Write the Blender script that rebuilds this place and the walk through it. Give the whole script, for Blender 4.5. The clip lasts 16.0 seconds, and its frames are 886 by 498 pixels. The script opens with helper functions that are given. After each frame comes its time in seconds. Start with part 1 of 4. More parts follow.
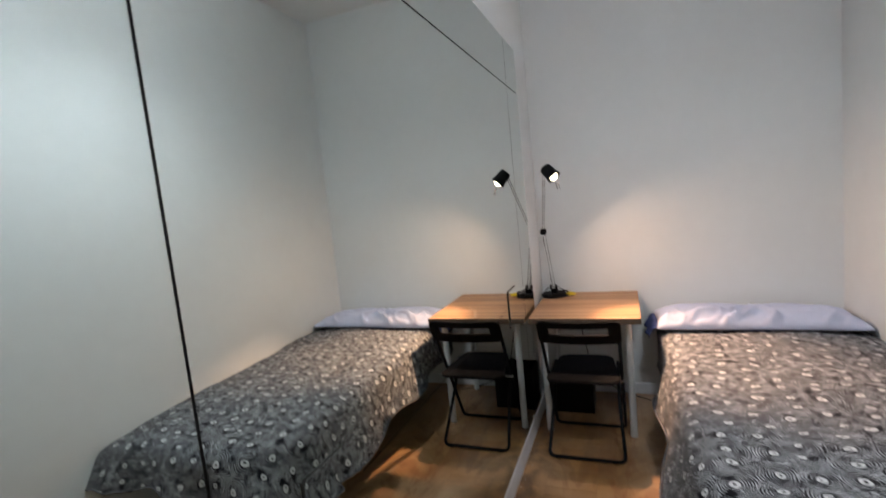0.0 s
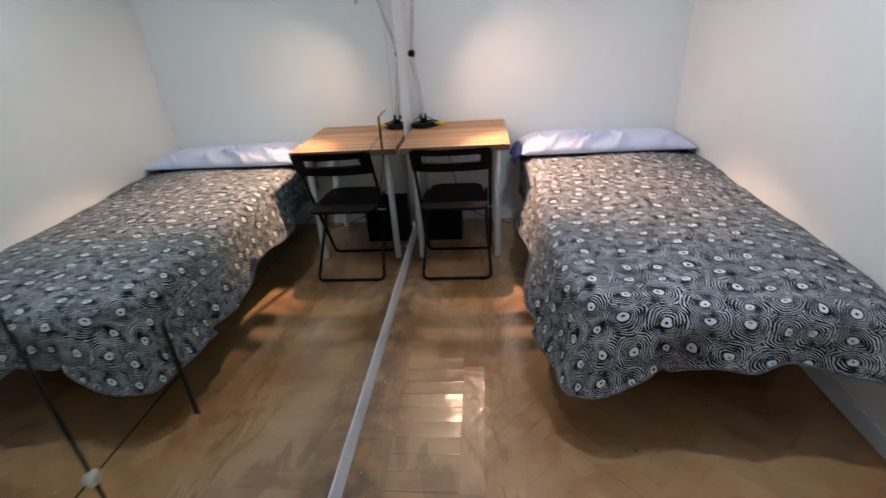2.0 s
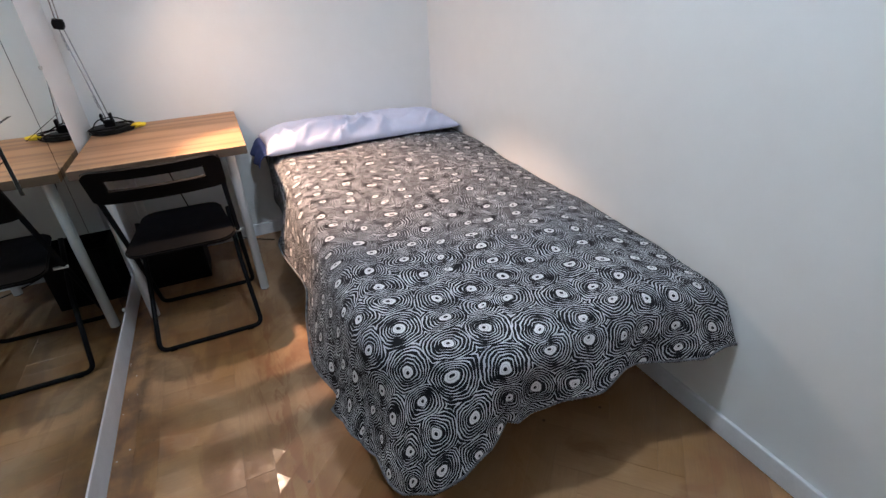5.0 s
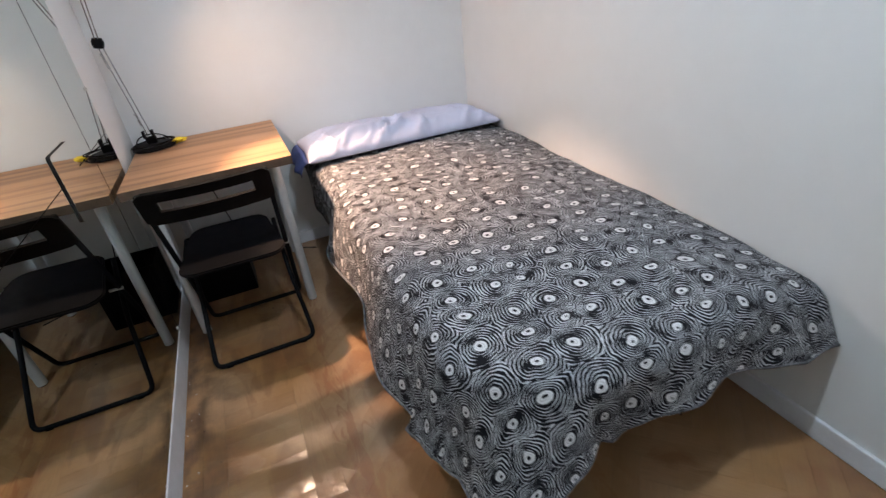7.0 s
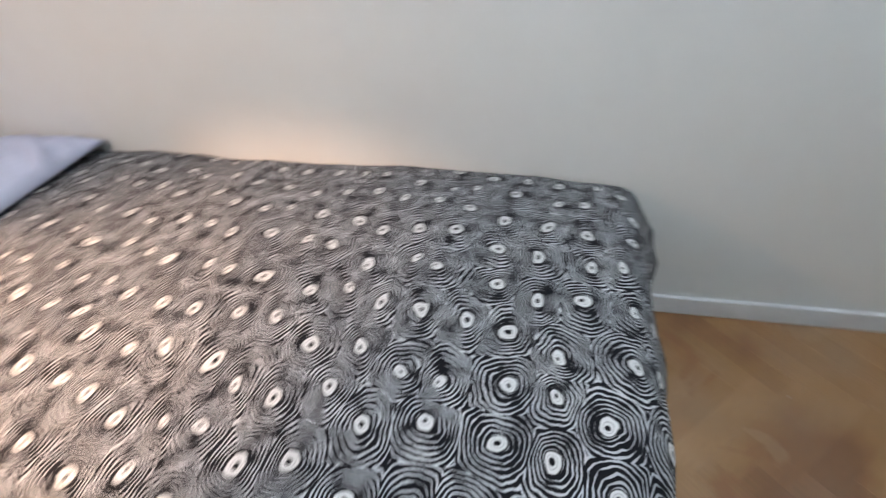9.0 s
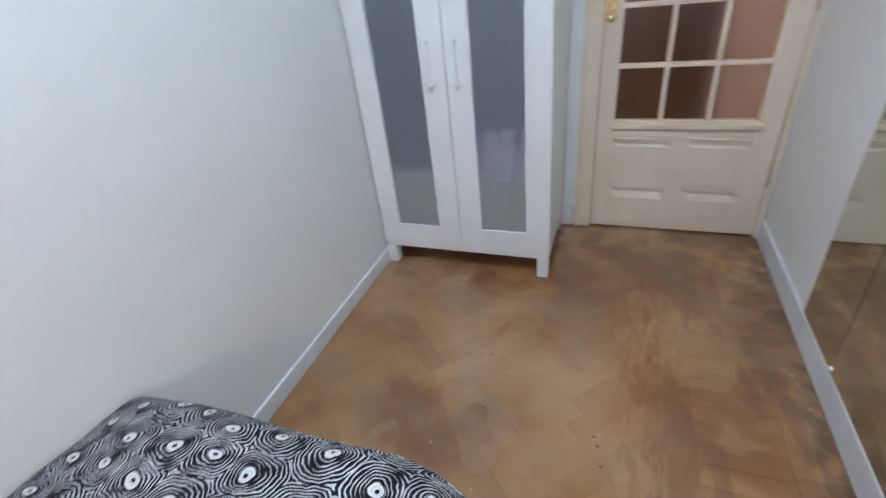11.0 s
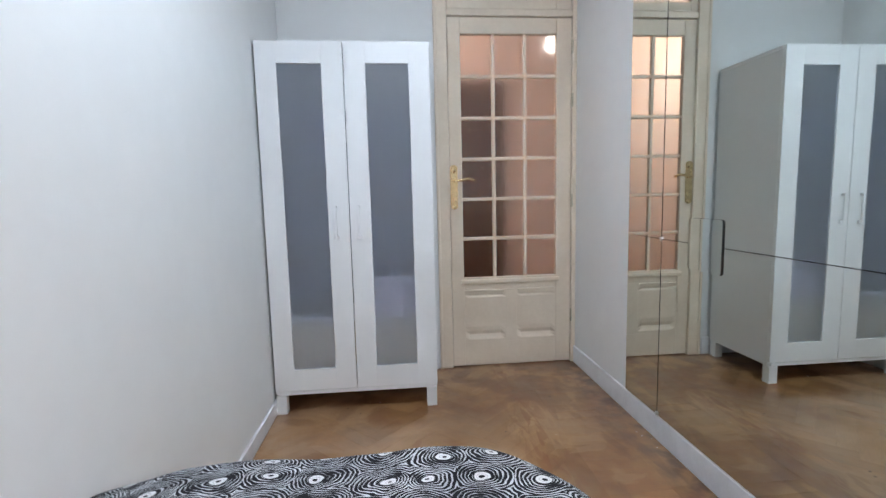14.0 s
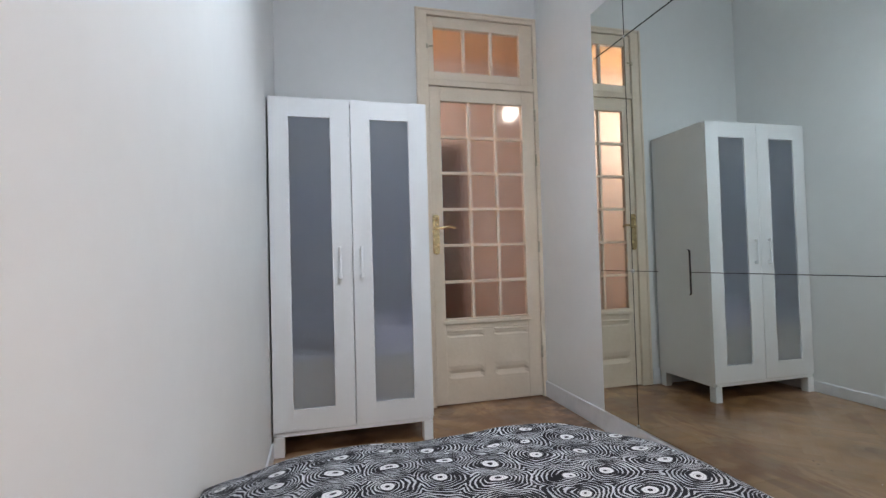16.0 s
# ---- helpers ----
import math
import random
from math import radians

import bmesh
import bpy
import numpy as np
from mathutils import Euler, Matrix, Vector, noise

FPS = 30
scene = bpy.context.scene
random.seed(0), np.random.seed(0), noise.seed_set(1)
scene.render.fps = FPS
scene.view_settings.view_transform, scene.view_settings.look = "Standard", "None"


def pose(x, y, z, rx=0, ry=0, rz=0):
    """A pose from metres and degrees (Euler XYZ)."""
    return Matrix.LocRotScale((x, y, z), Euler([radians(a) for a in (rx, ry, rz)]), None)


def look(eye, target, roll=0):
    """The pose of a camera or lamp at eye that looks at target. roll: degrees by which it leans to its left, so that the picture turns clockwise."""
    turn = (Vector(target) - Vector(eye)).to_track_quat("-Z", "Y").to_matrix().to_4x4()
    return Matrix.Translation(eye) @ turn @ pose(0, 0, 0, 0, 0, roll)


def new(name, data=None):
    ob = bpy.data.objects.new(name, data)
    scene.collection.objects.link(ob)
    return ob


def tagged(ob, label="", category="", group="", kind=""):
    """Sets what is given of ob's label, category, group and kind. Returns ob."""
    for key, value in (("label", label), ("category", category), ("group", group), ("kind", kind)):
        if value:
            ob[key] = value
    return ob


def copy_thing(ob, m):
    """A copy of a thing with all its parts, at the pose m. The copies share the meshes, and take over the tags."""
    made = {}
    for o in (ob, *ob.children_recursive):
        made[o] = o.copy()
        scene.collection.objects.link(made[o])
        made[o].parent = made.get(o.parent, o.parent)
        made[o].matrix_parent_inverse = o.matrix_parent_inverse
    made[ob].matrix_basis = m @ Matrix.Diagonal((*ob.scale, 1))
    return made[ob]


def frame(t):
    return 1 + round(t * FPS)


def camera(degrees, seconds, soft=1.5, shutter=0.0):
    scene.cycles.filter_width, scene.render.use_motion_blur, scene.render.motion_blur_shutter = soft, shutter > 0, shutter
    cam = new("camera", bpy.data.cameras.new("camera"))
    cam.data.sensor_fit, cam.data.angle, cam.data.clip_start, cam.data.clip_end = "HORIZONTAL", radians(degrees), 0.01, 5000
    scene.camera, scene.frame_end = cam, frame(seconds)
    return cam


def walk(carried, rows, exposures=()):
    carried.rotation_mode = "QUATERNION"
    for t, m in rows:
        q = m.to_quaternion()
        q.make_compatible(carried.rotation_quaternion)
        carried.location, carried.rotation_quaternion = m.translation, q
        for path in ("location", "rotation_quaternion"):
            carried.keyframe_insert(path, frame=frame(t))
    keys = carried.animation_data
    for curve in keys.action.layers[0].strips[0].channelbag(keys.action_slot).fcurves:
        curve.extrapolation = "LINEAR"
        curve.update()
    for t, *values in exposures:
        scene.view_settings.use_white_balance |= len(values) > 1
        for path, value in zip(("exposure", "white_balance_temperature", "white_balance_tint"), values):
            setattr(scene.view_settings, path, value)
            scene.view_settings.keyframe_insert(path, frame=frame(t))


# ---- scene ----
cam = camera(86.89, 16.0, soft=1.4, shutter=0.5)
PATH = [
    (0, pose(0.5674, -3.3140, 1.4462, 83.965, 5.766, 20.957)),
    (0.5, pose(0.5731, -3.3061, 1.4220, 77.397, 4.853, 16.321)),
    (1, pose(0.5443, -3.2981, 1.4012, 70.945, 2.595, 10.954)),
    (1.5, pose(0.5001, -3.2600, 1.3548, 66.962, 3.134, 7.406)),
    (2, pose(0.4724, -3.2152, 1.3362, 63.851, 3.458, 4.089)),
    (2.5, pose(0.5247, -3.0629, 1.2834, 61.522, 4.342, -5.120)),
    (3, pose(0.6638, -2.8684, 1.2294, 60.477, 5.825, -12.958)),
    (3.5, pose(0.5728, -2.6774, 1.2323, 56.833, 4.481, -25.150)),
    (6, pose(0.5663, -2.6883, 1.2515, 62.093, 1.815, -24.642)),
    (6.5, pose(0.5518, -2.6812, 1.2500, 60.663, 3.376, -26.319)),
    (7, pose(0.4821, -2.5553, 1.2586, 59.647, 5.631, -24.392)),
    (7.5, pose(0.4450, -2.3950, 1.2541, 57.422, 3.753, -25.068)),
    (8, pose(0.4391, -2.1625, 1.2638, 55.829, 3.597, -37.733)),
    (8.5, pose(0.5080, -1.9614, 1.2331, 53.405, 3.984, -53.457)),
    (9, pose(0.6365, -1.8257, 1.2149, 48.024, 5.478, -77.901)),
    (9.5, pose(0.7172, -1.7464, 1.2181, 50.347, 2.626, -109.097)),
    (10, pose(0.6859, -1.6743, 1.2630, 54.445, 5.359, -136.095)),
    (10.2, pose(0.6549, -1.6435, 1.2730, 55.360, 5.023, -141.182)),
    (12.3, pose(0.7066, -1.4818, 1.3109, 62.374, 8.324, -182.348)),
    (12.5, pose(0.7019, -1.4672, 1.2346, 65.107, 7.272, -181.240)),
    (13, pose(0.7825, -1.4191, 1.1018, 75.629, 5.255, -179.023)),
    (13.5, pose(0.9458, -1.1482, 1.0664, 80.186, 1.807, -181.947)),
    (14, pose(1.0759, -1.0326, 1.0650, 83.677, 1.345, -185.347)),
    (14.5, pose(1.1844, -0.9680, 1.0329, 86.330, 0.290, -189.547)),
    (15, pose(1.2968, -0.9165, 1.0037, 87.586, -1.573, -192.397)),
    (15.5, pose(1.4061, -0.8883, 0.9677, 89.781, 1.991, -195.211)),
    (16, pose(1.4657, -0.8808, 0.9475, 91.459, 1.599, -194.391)),
]
walk(cam, PATH, [(0.0, -0.26, 6750, 11), (1.5, -0.04, 6350, 10), (2.8, 0.04, 6050, 10), (6.0, 0.00, 6050, 9), (7.5, 0.02, 6250, 9), (8.4, -0.08, 6200, 9), (9.0, 0.02, 6400, 8), (10.0, 0.14, 6100, 9), (12.5, 0.54, 6000, 11), (14.0, 0.36, 6200, 11), (16.0, 0.08, 6450, 12)])

# ---- room numbers, metres: mirror wall at x=0, back wall at y=0 ----
W, L, H = 1.729, 3.854, 2.95
XW = -0.010                      # face of the mirror wall's plaster

# ---- light ----
world = bpy.data.worlds.new("world")
world.use_nodes = True
scene.world = world
world.node_tree.nodes["Background"].inputs["Color"].default_value = (0.5, 0.6, 0.75, 1)
world.node_tree.nodes["Background"].inputs["Strength"].default_value = 0.05
CEIL_LAMP, CEIL_POWER, CEIL_COLOR = (0.92, -1.95, 2.55), 49.0, (0.80, 0.90, 1.0)
DESK_POWER, DESK_COLOR = 37.0, (1.0, 0.66, 0.45)
HALL_POWER, HALL_COLOR = 34.0, (1.0, 0.83, 0.66)
LAMP_HEAD, LAMP_AXIS = Vector((0.15, -0.36, 1.545)), Vector((0.64, -0.22, -0.74)).normalized()


def lamp(name, kind, place, power, color, radius):
    data = bpy.data.lights.new(name, kind)
    data.energy, data.color, data.shadow_soft_size = power, color, radius
    ob = new(name, data)
    ob.location = place
    return ob


spot = lamp("desk_lamp_light", "SPOT", (0, 0, 0), DESK_POWER, DESK_COLOR, 0.022)
spot.data.spot_size, spot.data.spot_blend = radians(134), 0.85
spot.matrix_world = look(LAMP_HEAD + LAMP_AXIS * 0.064, LAMP_HEAD + LAMP_AXIS)
# the reflector's narrower beam, on the head of the bed
beam = lamp("desk_lamp_beam", "SPOT", (0, 0, 0), 225.0, (1.0, 0.60, 0.37), 0.03)
beam.data.spot_size, beam.data.spot_blend = radians(52), 0.8
beam.matrix_world = look(LAMP_HEAD + LAMP_AXIS * 0.066, (0.88, -0.79, 0.55))


# ---- materials ----
def mat(name, color, rough=0.5, metal=0.0, vary=0.0, scale=6.0, bump=0.0, bump_scale=80.0, second=None, coat=0.0):
    """A principled material: colour varied by two noises, fine relief."""
    m = bpy.data.materials.new(name)
    m.use_nodes = True
    t, p = m.node_tree, m.node_tree.nodes["Principled BSDF"]
    p.inputs["Base Color"].default_value = (*color, 1)
    p.inputs["Roughness"].default_value, p.inputs["Metallic"].default_value = rough, metal
    p.inputs["Coat Weight"].default_value = coat
    p.inputs["Coat Roughness"].default_value = 0.1
    tc = t.nodes.new("ShaderNodeTexCoord")
    if vary:
        n1, n2 = noise_tex(t, tc.outputs["Object"], scale, 4), noise_tex(t, tc.outputs["Object"], scale * 9, 3)
        add = math_node(t, "ADD", n1, math_node(t, "MULTIPLY", n2, 0.4))
        r = ramp(t, add, [(0.45, (*[c * (1 - vary) for c in color], 1)), (0.95, (*(second or [min(1, c * (1 + vary)) for c in color]), 1))])
        t.links.new(r, p.inputs["Base Color"])
        t.links.new(math_node(t, "ADD", math_node(t, "MULTIPLY", n1, 0.2), rough - 0.1), p.inputs["Roughness"])
    if bump:
        b = t.nodes.new("ShaderNodeBump")
        b.inputs["Strength"].default_value, b.inputs["Distance"].default_value = bump, 0.002
        t.links.new(noise_tex(t, tc.outputs["Object"], bump_scale, 4), b.inputs["Height"])
        t.links.new(b.outputs[0], p.inputs["Normal"])
    return m


def noise_tex(t, vector, scale, detail=3, stretch=None, distortion=0.0):
    n = t.nodes.new("ShaderNodeTexNoise")
    n.inputs["Scale"].default_value, n.inputs["Detail"].default_value = scale, detail
    n.inputs["Distortion"].default_value = distortion
    if stretch:
        mp = t.nodes.new("ShaderNodeMapping")
        mp.inputs["Scale"].default_value = stretch
        t.links.new(vector, mp.inputs["Vector"])
        vector = mp.outputs[0]
    t.links.new(vector, n.inputs["Vector"])
    return n.outputs["Fac"]


def math_node(t, op, a, b=0.0, clamp=False):
    n = t.nodes.new("ShaderNodeMath")
    n.operation, n.use_clamp = op, clamp
    for i, v in enumerate((a, b)):
        if isinstance(v, (int, float)):
            n.inputs[i].default_value = v
        else:
            t.links.new(v, n.inputs[i])
    return n.outputs[0]


def ramp(t, fac, stops):
    r = t.nodes.new("ShaderNodeValToRGB")
    while len(r.color_ramp.elements) < len(stops):
        r.color_ramp.elements.new(0.5)
    for e, (pos, col) in zip(r.color_ramp.elements, stops):
        e.position, e.color = pos, col
    t.links.new(fac, r.inputs["Fac"])
    return r.outputs["Color"]


def mix(t, fac, a, b, mode="MIX"):
    n = t.nodes.new("ShaderNodeMix")
    n.data_type, n.blend_type = "RGBA", mode
    for key, v in (("Factor", fac), ("A", a), ("B", b)):
        sock = n.inputs[0] if key == "Factor" else [s for s in n.inputs if s.name == key and s.type == "RGBA"][0]
        if isinstance(v, (int, float)):
            sock.default_value = v
        elif isinstance(v, tuple):
            sock.default_value = v
        else:
            t.links.new(v, sock)
    return [s for s in n.outputs if s.type == "RGBA"][0]


def floor_material():
    """Old parquet under a thick, wavy amber varnish, worn and stained."""
    m = bpy.data.materials.new("varnished_parquet")
    m.use_nodes = True
    t, p = m.node_tree, m.node_tree.nodes["Principled BSDF"]
    geo, info, tc = t.nodes.new("ShaderNodeNewGeometry"), t.nodes.new("ShaderNodeObjectInfo"), t.nodes.new("ShaderNodeTexCoord")
    pos = geo.outputs["Position"]
    base = ramp(t, noise_tex(t, pos, 1.9, 4), [(0.36, (0.23, 0.100, 0.034, 1)), (0.46, (0.33, 0.172, 0.064, 1)), (0.62, (0.41, 0.245, 0.128, 1))])
    grain = noise_tex(t, tc.outputs["Object"], 14, 5, (1.0, 14.0, 1.0))
    base = mix(t, 0.20, base, ramp(t, grain, [(0.35, (0.62, 0.62, 0.62, 1)), (0.65, (1.15, 1.12, 1.08, 1))]), "MULTIPLY")
    tone = ramp(t, info.outputs["Random"], [(0.0, (0.80, 0.74, 0.67, 1)), (0.30, (0.96, 0.95, 0.93, 1)), (0.85, (1.02, 1.01, 1.0, 1)), (1.0, (1.0, 0.92, 0.84, 1))])
    base = mix(t, 0.70, base, tone, "MULTIPLY")
    sep = t.nodes.new("ShaderNodeSeparateXYZ")
    t.links.new(pos, sep.inputs[0])
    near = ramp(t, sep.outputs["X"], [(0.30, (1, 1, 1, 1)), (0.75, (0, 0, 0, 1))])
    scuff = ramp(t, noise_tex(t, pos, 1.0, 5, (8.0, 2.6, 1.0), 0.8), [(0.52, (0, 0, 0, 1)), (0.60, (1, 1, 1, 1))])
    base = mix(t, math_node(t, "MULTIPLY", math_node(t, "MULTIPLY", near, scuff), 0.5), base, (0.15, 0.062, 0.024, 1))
    wear = ramp(t, noise_tex(t, pos, 4.2, 5, None, 0.6), [(0.58, (0, 0, 0, 1)), (0.61, (1, 1, 1, 1))])
    base = mix(t, math_node(t, "MULTIPLY", wear, 0.22), base, (0.46, 0.295, 0.165, 1))
    rust = ramp(t, noise_tex(t, pos, 5.5, 5, None, 0.6), [(0.60, (0, 0, 0, 1)), (0.68, (1, 1, 1, 1))])
    base = mix(t, math_node(t, "MULTIPLY", rust, 0.60), base, (0.24, 0.095, 0.032, 1))
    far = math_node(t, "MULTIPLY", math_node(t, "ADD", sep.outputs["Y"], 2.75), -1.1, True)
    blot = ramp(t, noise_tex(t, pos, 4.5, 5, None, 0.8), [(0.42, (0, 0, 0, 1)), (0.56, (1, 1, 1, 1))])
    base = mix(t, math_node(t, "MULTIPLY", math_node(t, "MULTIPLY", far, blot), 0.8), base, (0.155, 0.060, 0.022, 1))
    # rusty strokes along the border of the field
    band = math_node(t, "SUBTRACT", 1.0, math_node(t, "MULTIPLY", math_node(t, "ABSOLUTE", math_node(t, "SUBTRACT", sep.outputs["X"], 0.50)), 7.0), True)
    stroke = ramp(t, noise_tex(t, pos, 1.0, 5, (22.0, 5.0, 1.0), 1.2), [(0.50, (0, 0, 0, 1)), (0.57, (1, 1, 1, 1))])
    base = mix(t, math_node(t, "MULTIPLY", math_node(t, "MULTIPLY", band, stroke), 0.6), base, (0.20, 0.062, 0.018, 1))
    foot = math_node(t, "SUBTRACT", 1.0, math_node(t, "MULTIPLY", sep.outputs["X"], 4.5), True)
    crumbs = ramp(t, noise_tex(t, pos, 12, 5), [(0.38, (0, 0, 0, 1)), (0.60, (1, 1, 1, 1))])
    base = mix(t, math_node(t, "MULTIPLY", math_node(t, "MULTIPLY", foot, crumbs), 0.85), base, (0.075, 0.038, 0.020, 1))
    # dull grey patches where the varnish has worn
    grey = ramp(t, noise_tex(t, pos, 3.4, 3), [(0.50, (0, 0, 0, 1)), (0.66, (1, 1, 1, 1))])
    base = mix(t, math_node(t, "MULTIPLY", grey, 0.22), base, (0.24, 0.175, 0.12, 1))
    v = t.nodes.new("ShaderNodeTexVoronoi")
    v.inputs["Scale"].default_value = 8.0
    t.links.new(pos, v.inputs["Vector"])
    knot = ramp(t, v.outputs["Distance"], [(0.026, (1, 1, 1, 1)), (0.055, (0, 0, 0, 1))])
    base = mix(t, math_node(t, "MULTIPLY", knot, 0.8), base, (0.06, 0.025, 0.012, 1))
    t.links.new(base, p.inputs["Base Color"])
    t.links.new(math_node(t, "ADD", math_node(t, "MULTIPLY", noise_tex(t, pos, 9, 3), 0.35), 0.22), p.inputs["Roughness"])
    p.inputs["Coat Weight"].default_value, p.inputs["Coat Roughness"].default_value = 0.9, 0.15
    b = t.nodes.new("ShaderNodeBump")
    b.inputs["Strength"].default_value, b.inputs["Distance"].default_value = 0.35, 0.004
    h = math_node(t, "ADD", noise_tex(t, pos, 16, 2), math_node(t, "MULTIPLY", grain, 0.12))
    t.links.new(h, b.inputs["Height"])
    # each strip is a little cupped across and along
    loc = t.nodes.new("ShaderNodeSeparateXYZ")
    t.links.new(tc.outputs["Object"], loc.inputs[0])
    cup = math_node(t, "ADD", math_node(t, "MULTIPLY", math_node(t, "POWER", math_node(t, "ABSOLUTE", loc.outputs["Y"]), 2.0), 0.42),
                    math_node(t, "MULTIPLY", math_node(t, "POWER", math_node(t, "ABSOLUTE", loc.outputs["X"]), 2.0), 0.09))
    cupped = t.nodes.new("ShaderNodeBump")
    cupped.inputs["Strength"].default_value, cupped.inputs["Distance"].default_value = 1.0, 1.0
    t.links.new(cup, cupped.inputs["Height"])
    t.links.new(cupped.outputs[0], b.inputs["Normal"])
    t.links.new(b.outputs[0], p.inputs["Normal"])
    t.links.new(b.outputs[0], p.inputs["Coat Normal"])
    return m


def duvet_material():
    """Black cotton printed with wobbly white concentric rings round a white eye."""
    m = bpy.data.materials.new("ring_print_cotton")
    m.use_nodes = True
    t, p = m.node_tree, m.node_tree.nodes["Principled BSDF"]
    uv = t.nodes.new("ShaderNodeUVMap")
    uv.uv_map = "cloth"
    n = t.nodes.new("ShaderNodeTexNoise")
    n.inputs["Scale"].default_value, n.inputs["Detail"].default_value = 11, 1
    t.links.new(uv.outputs[0], n.inputs["Vector"])
    off = t.nodes.new("ShaderNodeVectorMath")
    off.operation = "MULTIPLY_ADD"
    off.inputs[1].default_value = (0.034, 0.034, 0)
    t.links.new(n.outputs["Color"], off.inputs[0])
    n3 = t.nodes.new("ShaderNodeTexNoise")
    n3.inputs["Scale"].default_value, n3.inputs["Detail"].default_value = 34, 1
    t.links.new(uv.outputs[0], n3.inputs["Vector"])
    off3 = t.nodes.new("ShaderNodeVectorMath")
    off3.operation = "MULTIPLY_ADD"
    off3.inputs[1].default_value = (0.010, 0.010, 0)
    t.links.new(n3.outputs["Color"], off3.inputs[0])
    t.links.new(uv.outputs[0], off3.inputs[2])
    t.links.new(off3.outputs[0], off.inputs[2])
    wide = t.nodes.new("ShaderNodeMapping")
    wide.inputs["Rotation"].default_value, wide.inputs["Scale"].default_value = (0, 0, 0.12), (0.88, 1.08, 1)
    t.links.new(off.outputs[0], wide.inputs["Vector"])
    dist = {}
    for feature in ("F1", "DISTANCE_TO_EDGE"):
        v = t.nodes.new("ShaderNodeTexVoronoi")
        v.voronoi_dimensions, v.feature = "2D", feature
        v.inputs["Scale"].default_value, v.inputs["Randomness"].default_value = 10.6, 0.46
        t.links.new(wide.outputs[0], v.inputs["Vector"])
        dist[feature] = v.outputs["Distance"]
    # q: 0 at the eye, 1 on the cell's outline, so that each cell holds the same few closed rings
    q = math_node(t, "DIVIDE", dist["F1"], math_node(t, "ADD", dist["F1"], dist["DISTANCE_TO_EDGE"]))
    slow = math_node(t, "SUBTRACT", noise_tex(t, uv.outputs[0], 24, 2), 0.5)
    q = math_node(t, "ADD", q, math_node(t, "MULTIPLY", slow, 0.10))
    wobble = math_node(t, "SUBTRACT", noise_tex(t, uv.outputs[0], 95, 2), 0.5)
    # rings are near round close to the eye and take on the cell's outline as they widen
    field = math_node(t, "ADD", math_node(t, "MULTIPLY", q, 0.42), math_node(t, "MULTIPLY", dist["F1"], 1.10))
    field = math_node(t, "ADD", field, math_node(t, "MULTIPLY", slow, 0.12))
    field = math_node(t, "ADD", field, math_node(t, "MULTIPLY", wobble, 0.050))
    rings = math_node(t, "SINE", math_node(t, "MULTIPLY", field, 46.0))
    # brush strokes: lines swell until some run together, and thin out elsewhere
    width = math_node(t, "MULTIPLY", math_node(t, "SUBTRACT", noise_tex(t, uv.outputs[0], 28, 2), 0.66), 2.6)
    # more ink round the eye, more white where the cells meet
    width = math_node(t, "ADD", width, math_node(t, "MULTIPLY", math_node(t, "SUBTRACT", q, 0.72), 0.5))
    lines = ramp(t, math_node(t, "ADD", rings, width), [(0.0, (0, 0, 0, 1)), (0.30, (1, 1, 1, 1))])
    core = math_node(t, "ADD", q, math_node(t, "MULTIPLY", wobble, 0.05))
    eye = ramp(t, core, [(0.095, (0, 0, 0, 1)), (0.122, (1, 1, 1, 1)), (0.165, (1, 1, 1, 1)), (0.185, (0.5, 0.5, 0.5, 1)), (0.205, (1, 1, 1, 1)), (0.270, (1, 1, 1, 1)), (0.300, (0, 0, 0, 1))])
    inside = ramp(t, core, [(0.325, (1, 1, 1, 1)), (0.345, (0, 0, 0, 1))])
    ink = mix(t, inside, lines, eye)
    white = ramp(t, noise_tex(t, uv.outputs[0], 9, 3), [(0.35, (0.38, 0.39, 0.42, 1)), (0.65, (0.58, 0.59, 0.62, 1))])
    white = mix(t, inside, white, (0.66, 0.66, 0.67, 1))
    col = mix(t, ink, (0.006, 0.006, 0.009, 1), white)
    t.links.new(col, p.inputs["Base Color"])
    p.inputs["Roughness"].default_value = 0.85
    p.inputs["Specular IOR Level"].default_value = 0.2
    b = t.nodes.new("ShaderNodeBump")
    b.inputs["Strength"].default_value, b.inputs["Distance"].default_value = 0.5, 0.004
    t.links.new(math_node(t, "ADD", noise_tex(t, uv.outputs[0], 11, 3), math_node(t, "MULTIPLY", noise_tex(t, uv.outputs[0], 300, 2), 0.08)), b.inputs["Height"])
    t.links.new(b.outputs[0], p.inputs["Normal"])
    return m


def plank_material():
    """Laminate of narrow walnut and oak staves, running along x."""
    m = bpy.data.materials.new("stave_laminate")
    m.use_nodes = True
    t, p = m.node_tree, m.node_tree.nodes["Principled BSDF"]
    tc = t.nodes.new("ShaderNodeTexCoord")
    stave = noise_tex(t, tc.outputs["Object"], 1.0, 2, (0.8, 20.0, 1.0))
    fine = noise_tex(t, tc.outputs["Object"], 1.0, 4, (5.0, 190.0, 1.0))
    s = math_node(t, "ADD", stave, math_node(t, "MULTIPLY", math_node(t, "SUBTRACT", fine, 0.5), 0.35))
    col = ramp(t, s, [(0.36, (0.185, 0.095, 0.045, 1)), (0.47, (0.28, 0.15, 0.072, 1)), (0.58, (0.36, 0.205, 0.105, 1))])
    t.links.new(col, p.inputs["Base Color"])
    p.inputs["Roughness"].default_value = 0.42
    return m


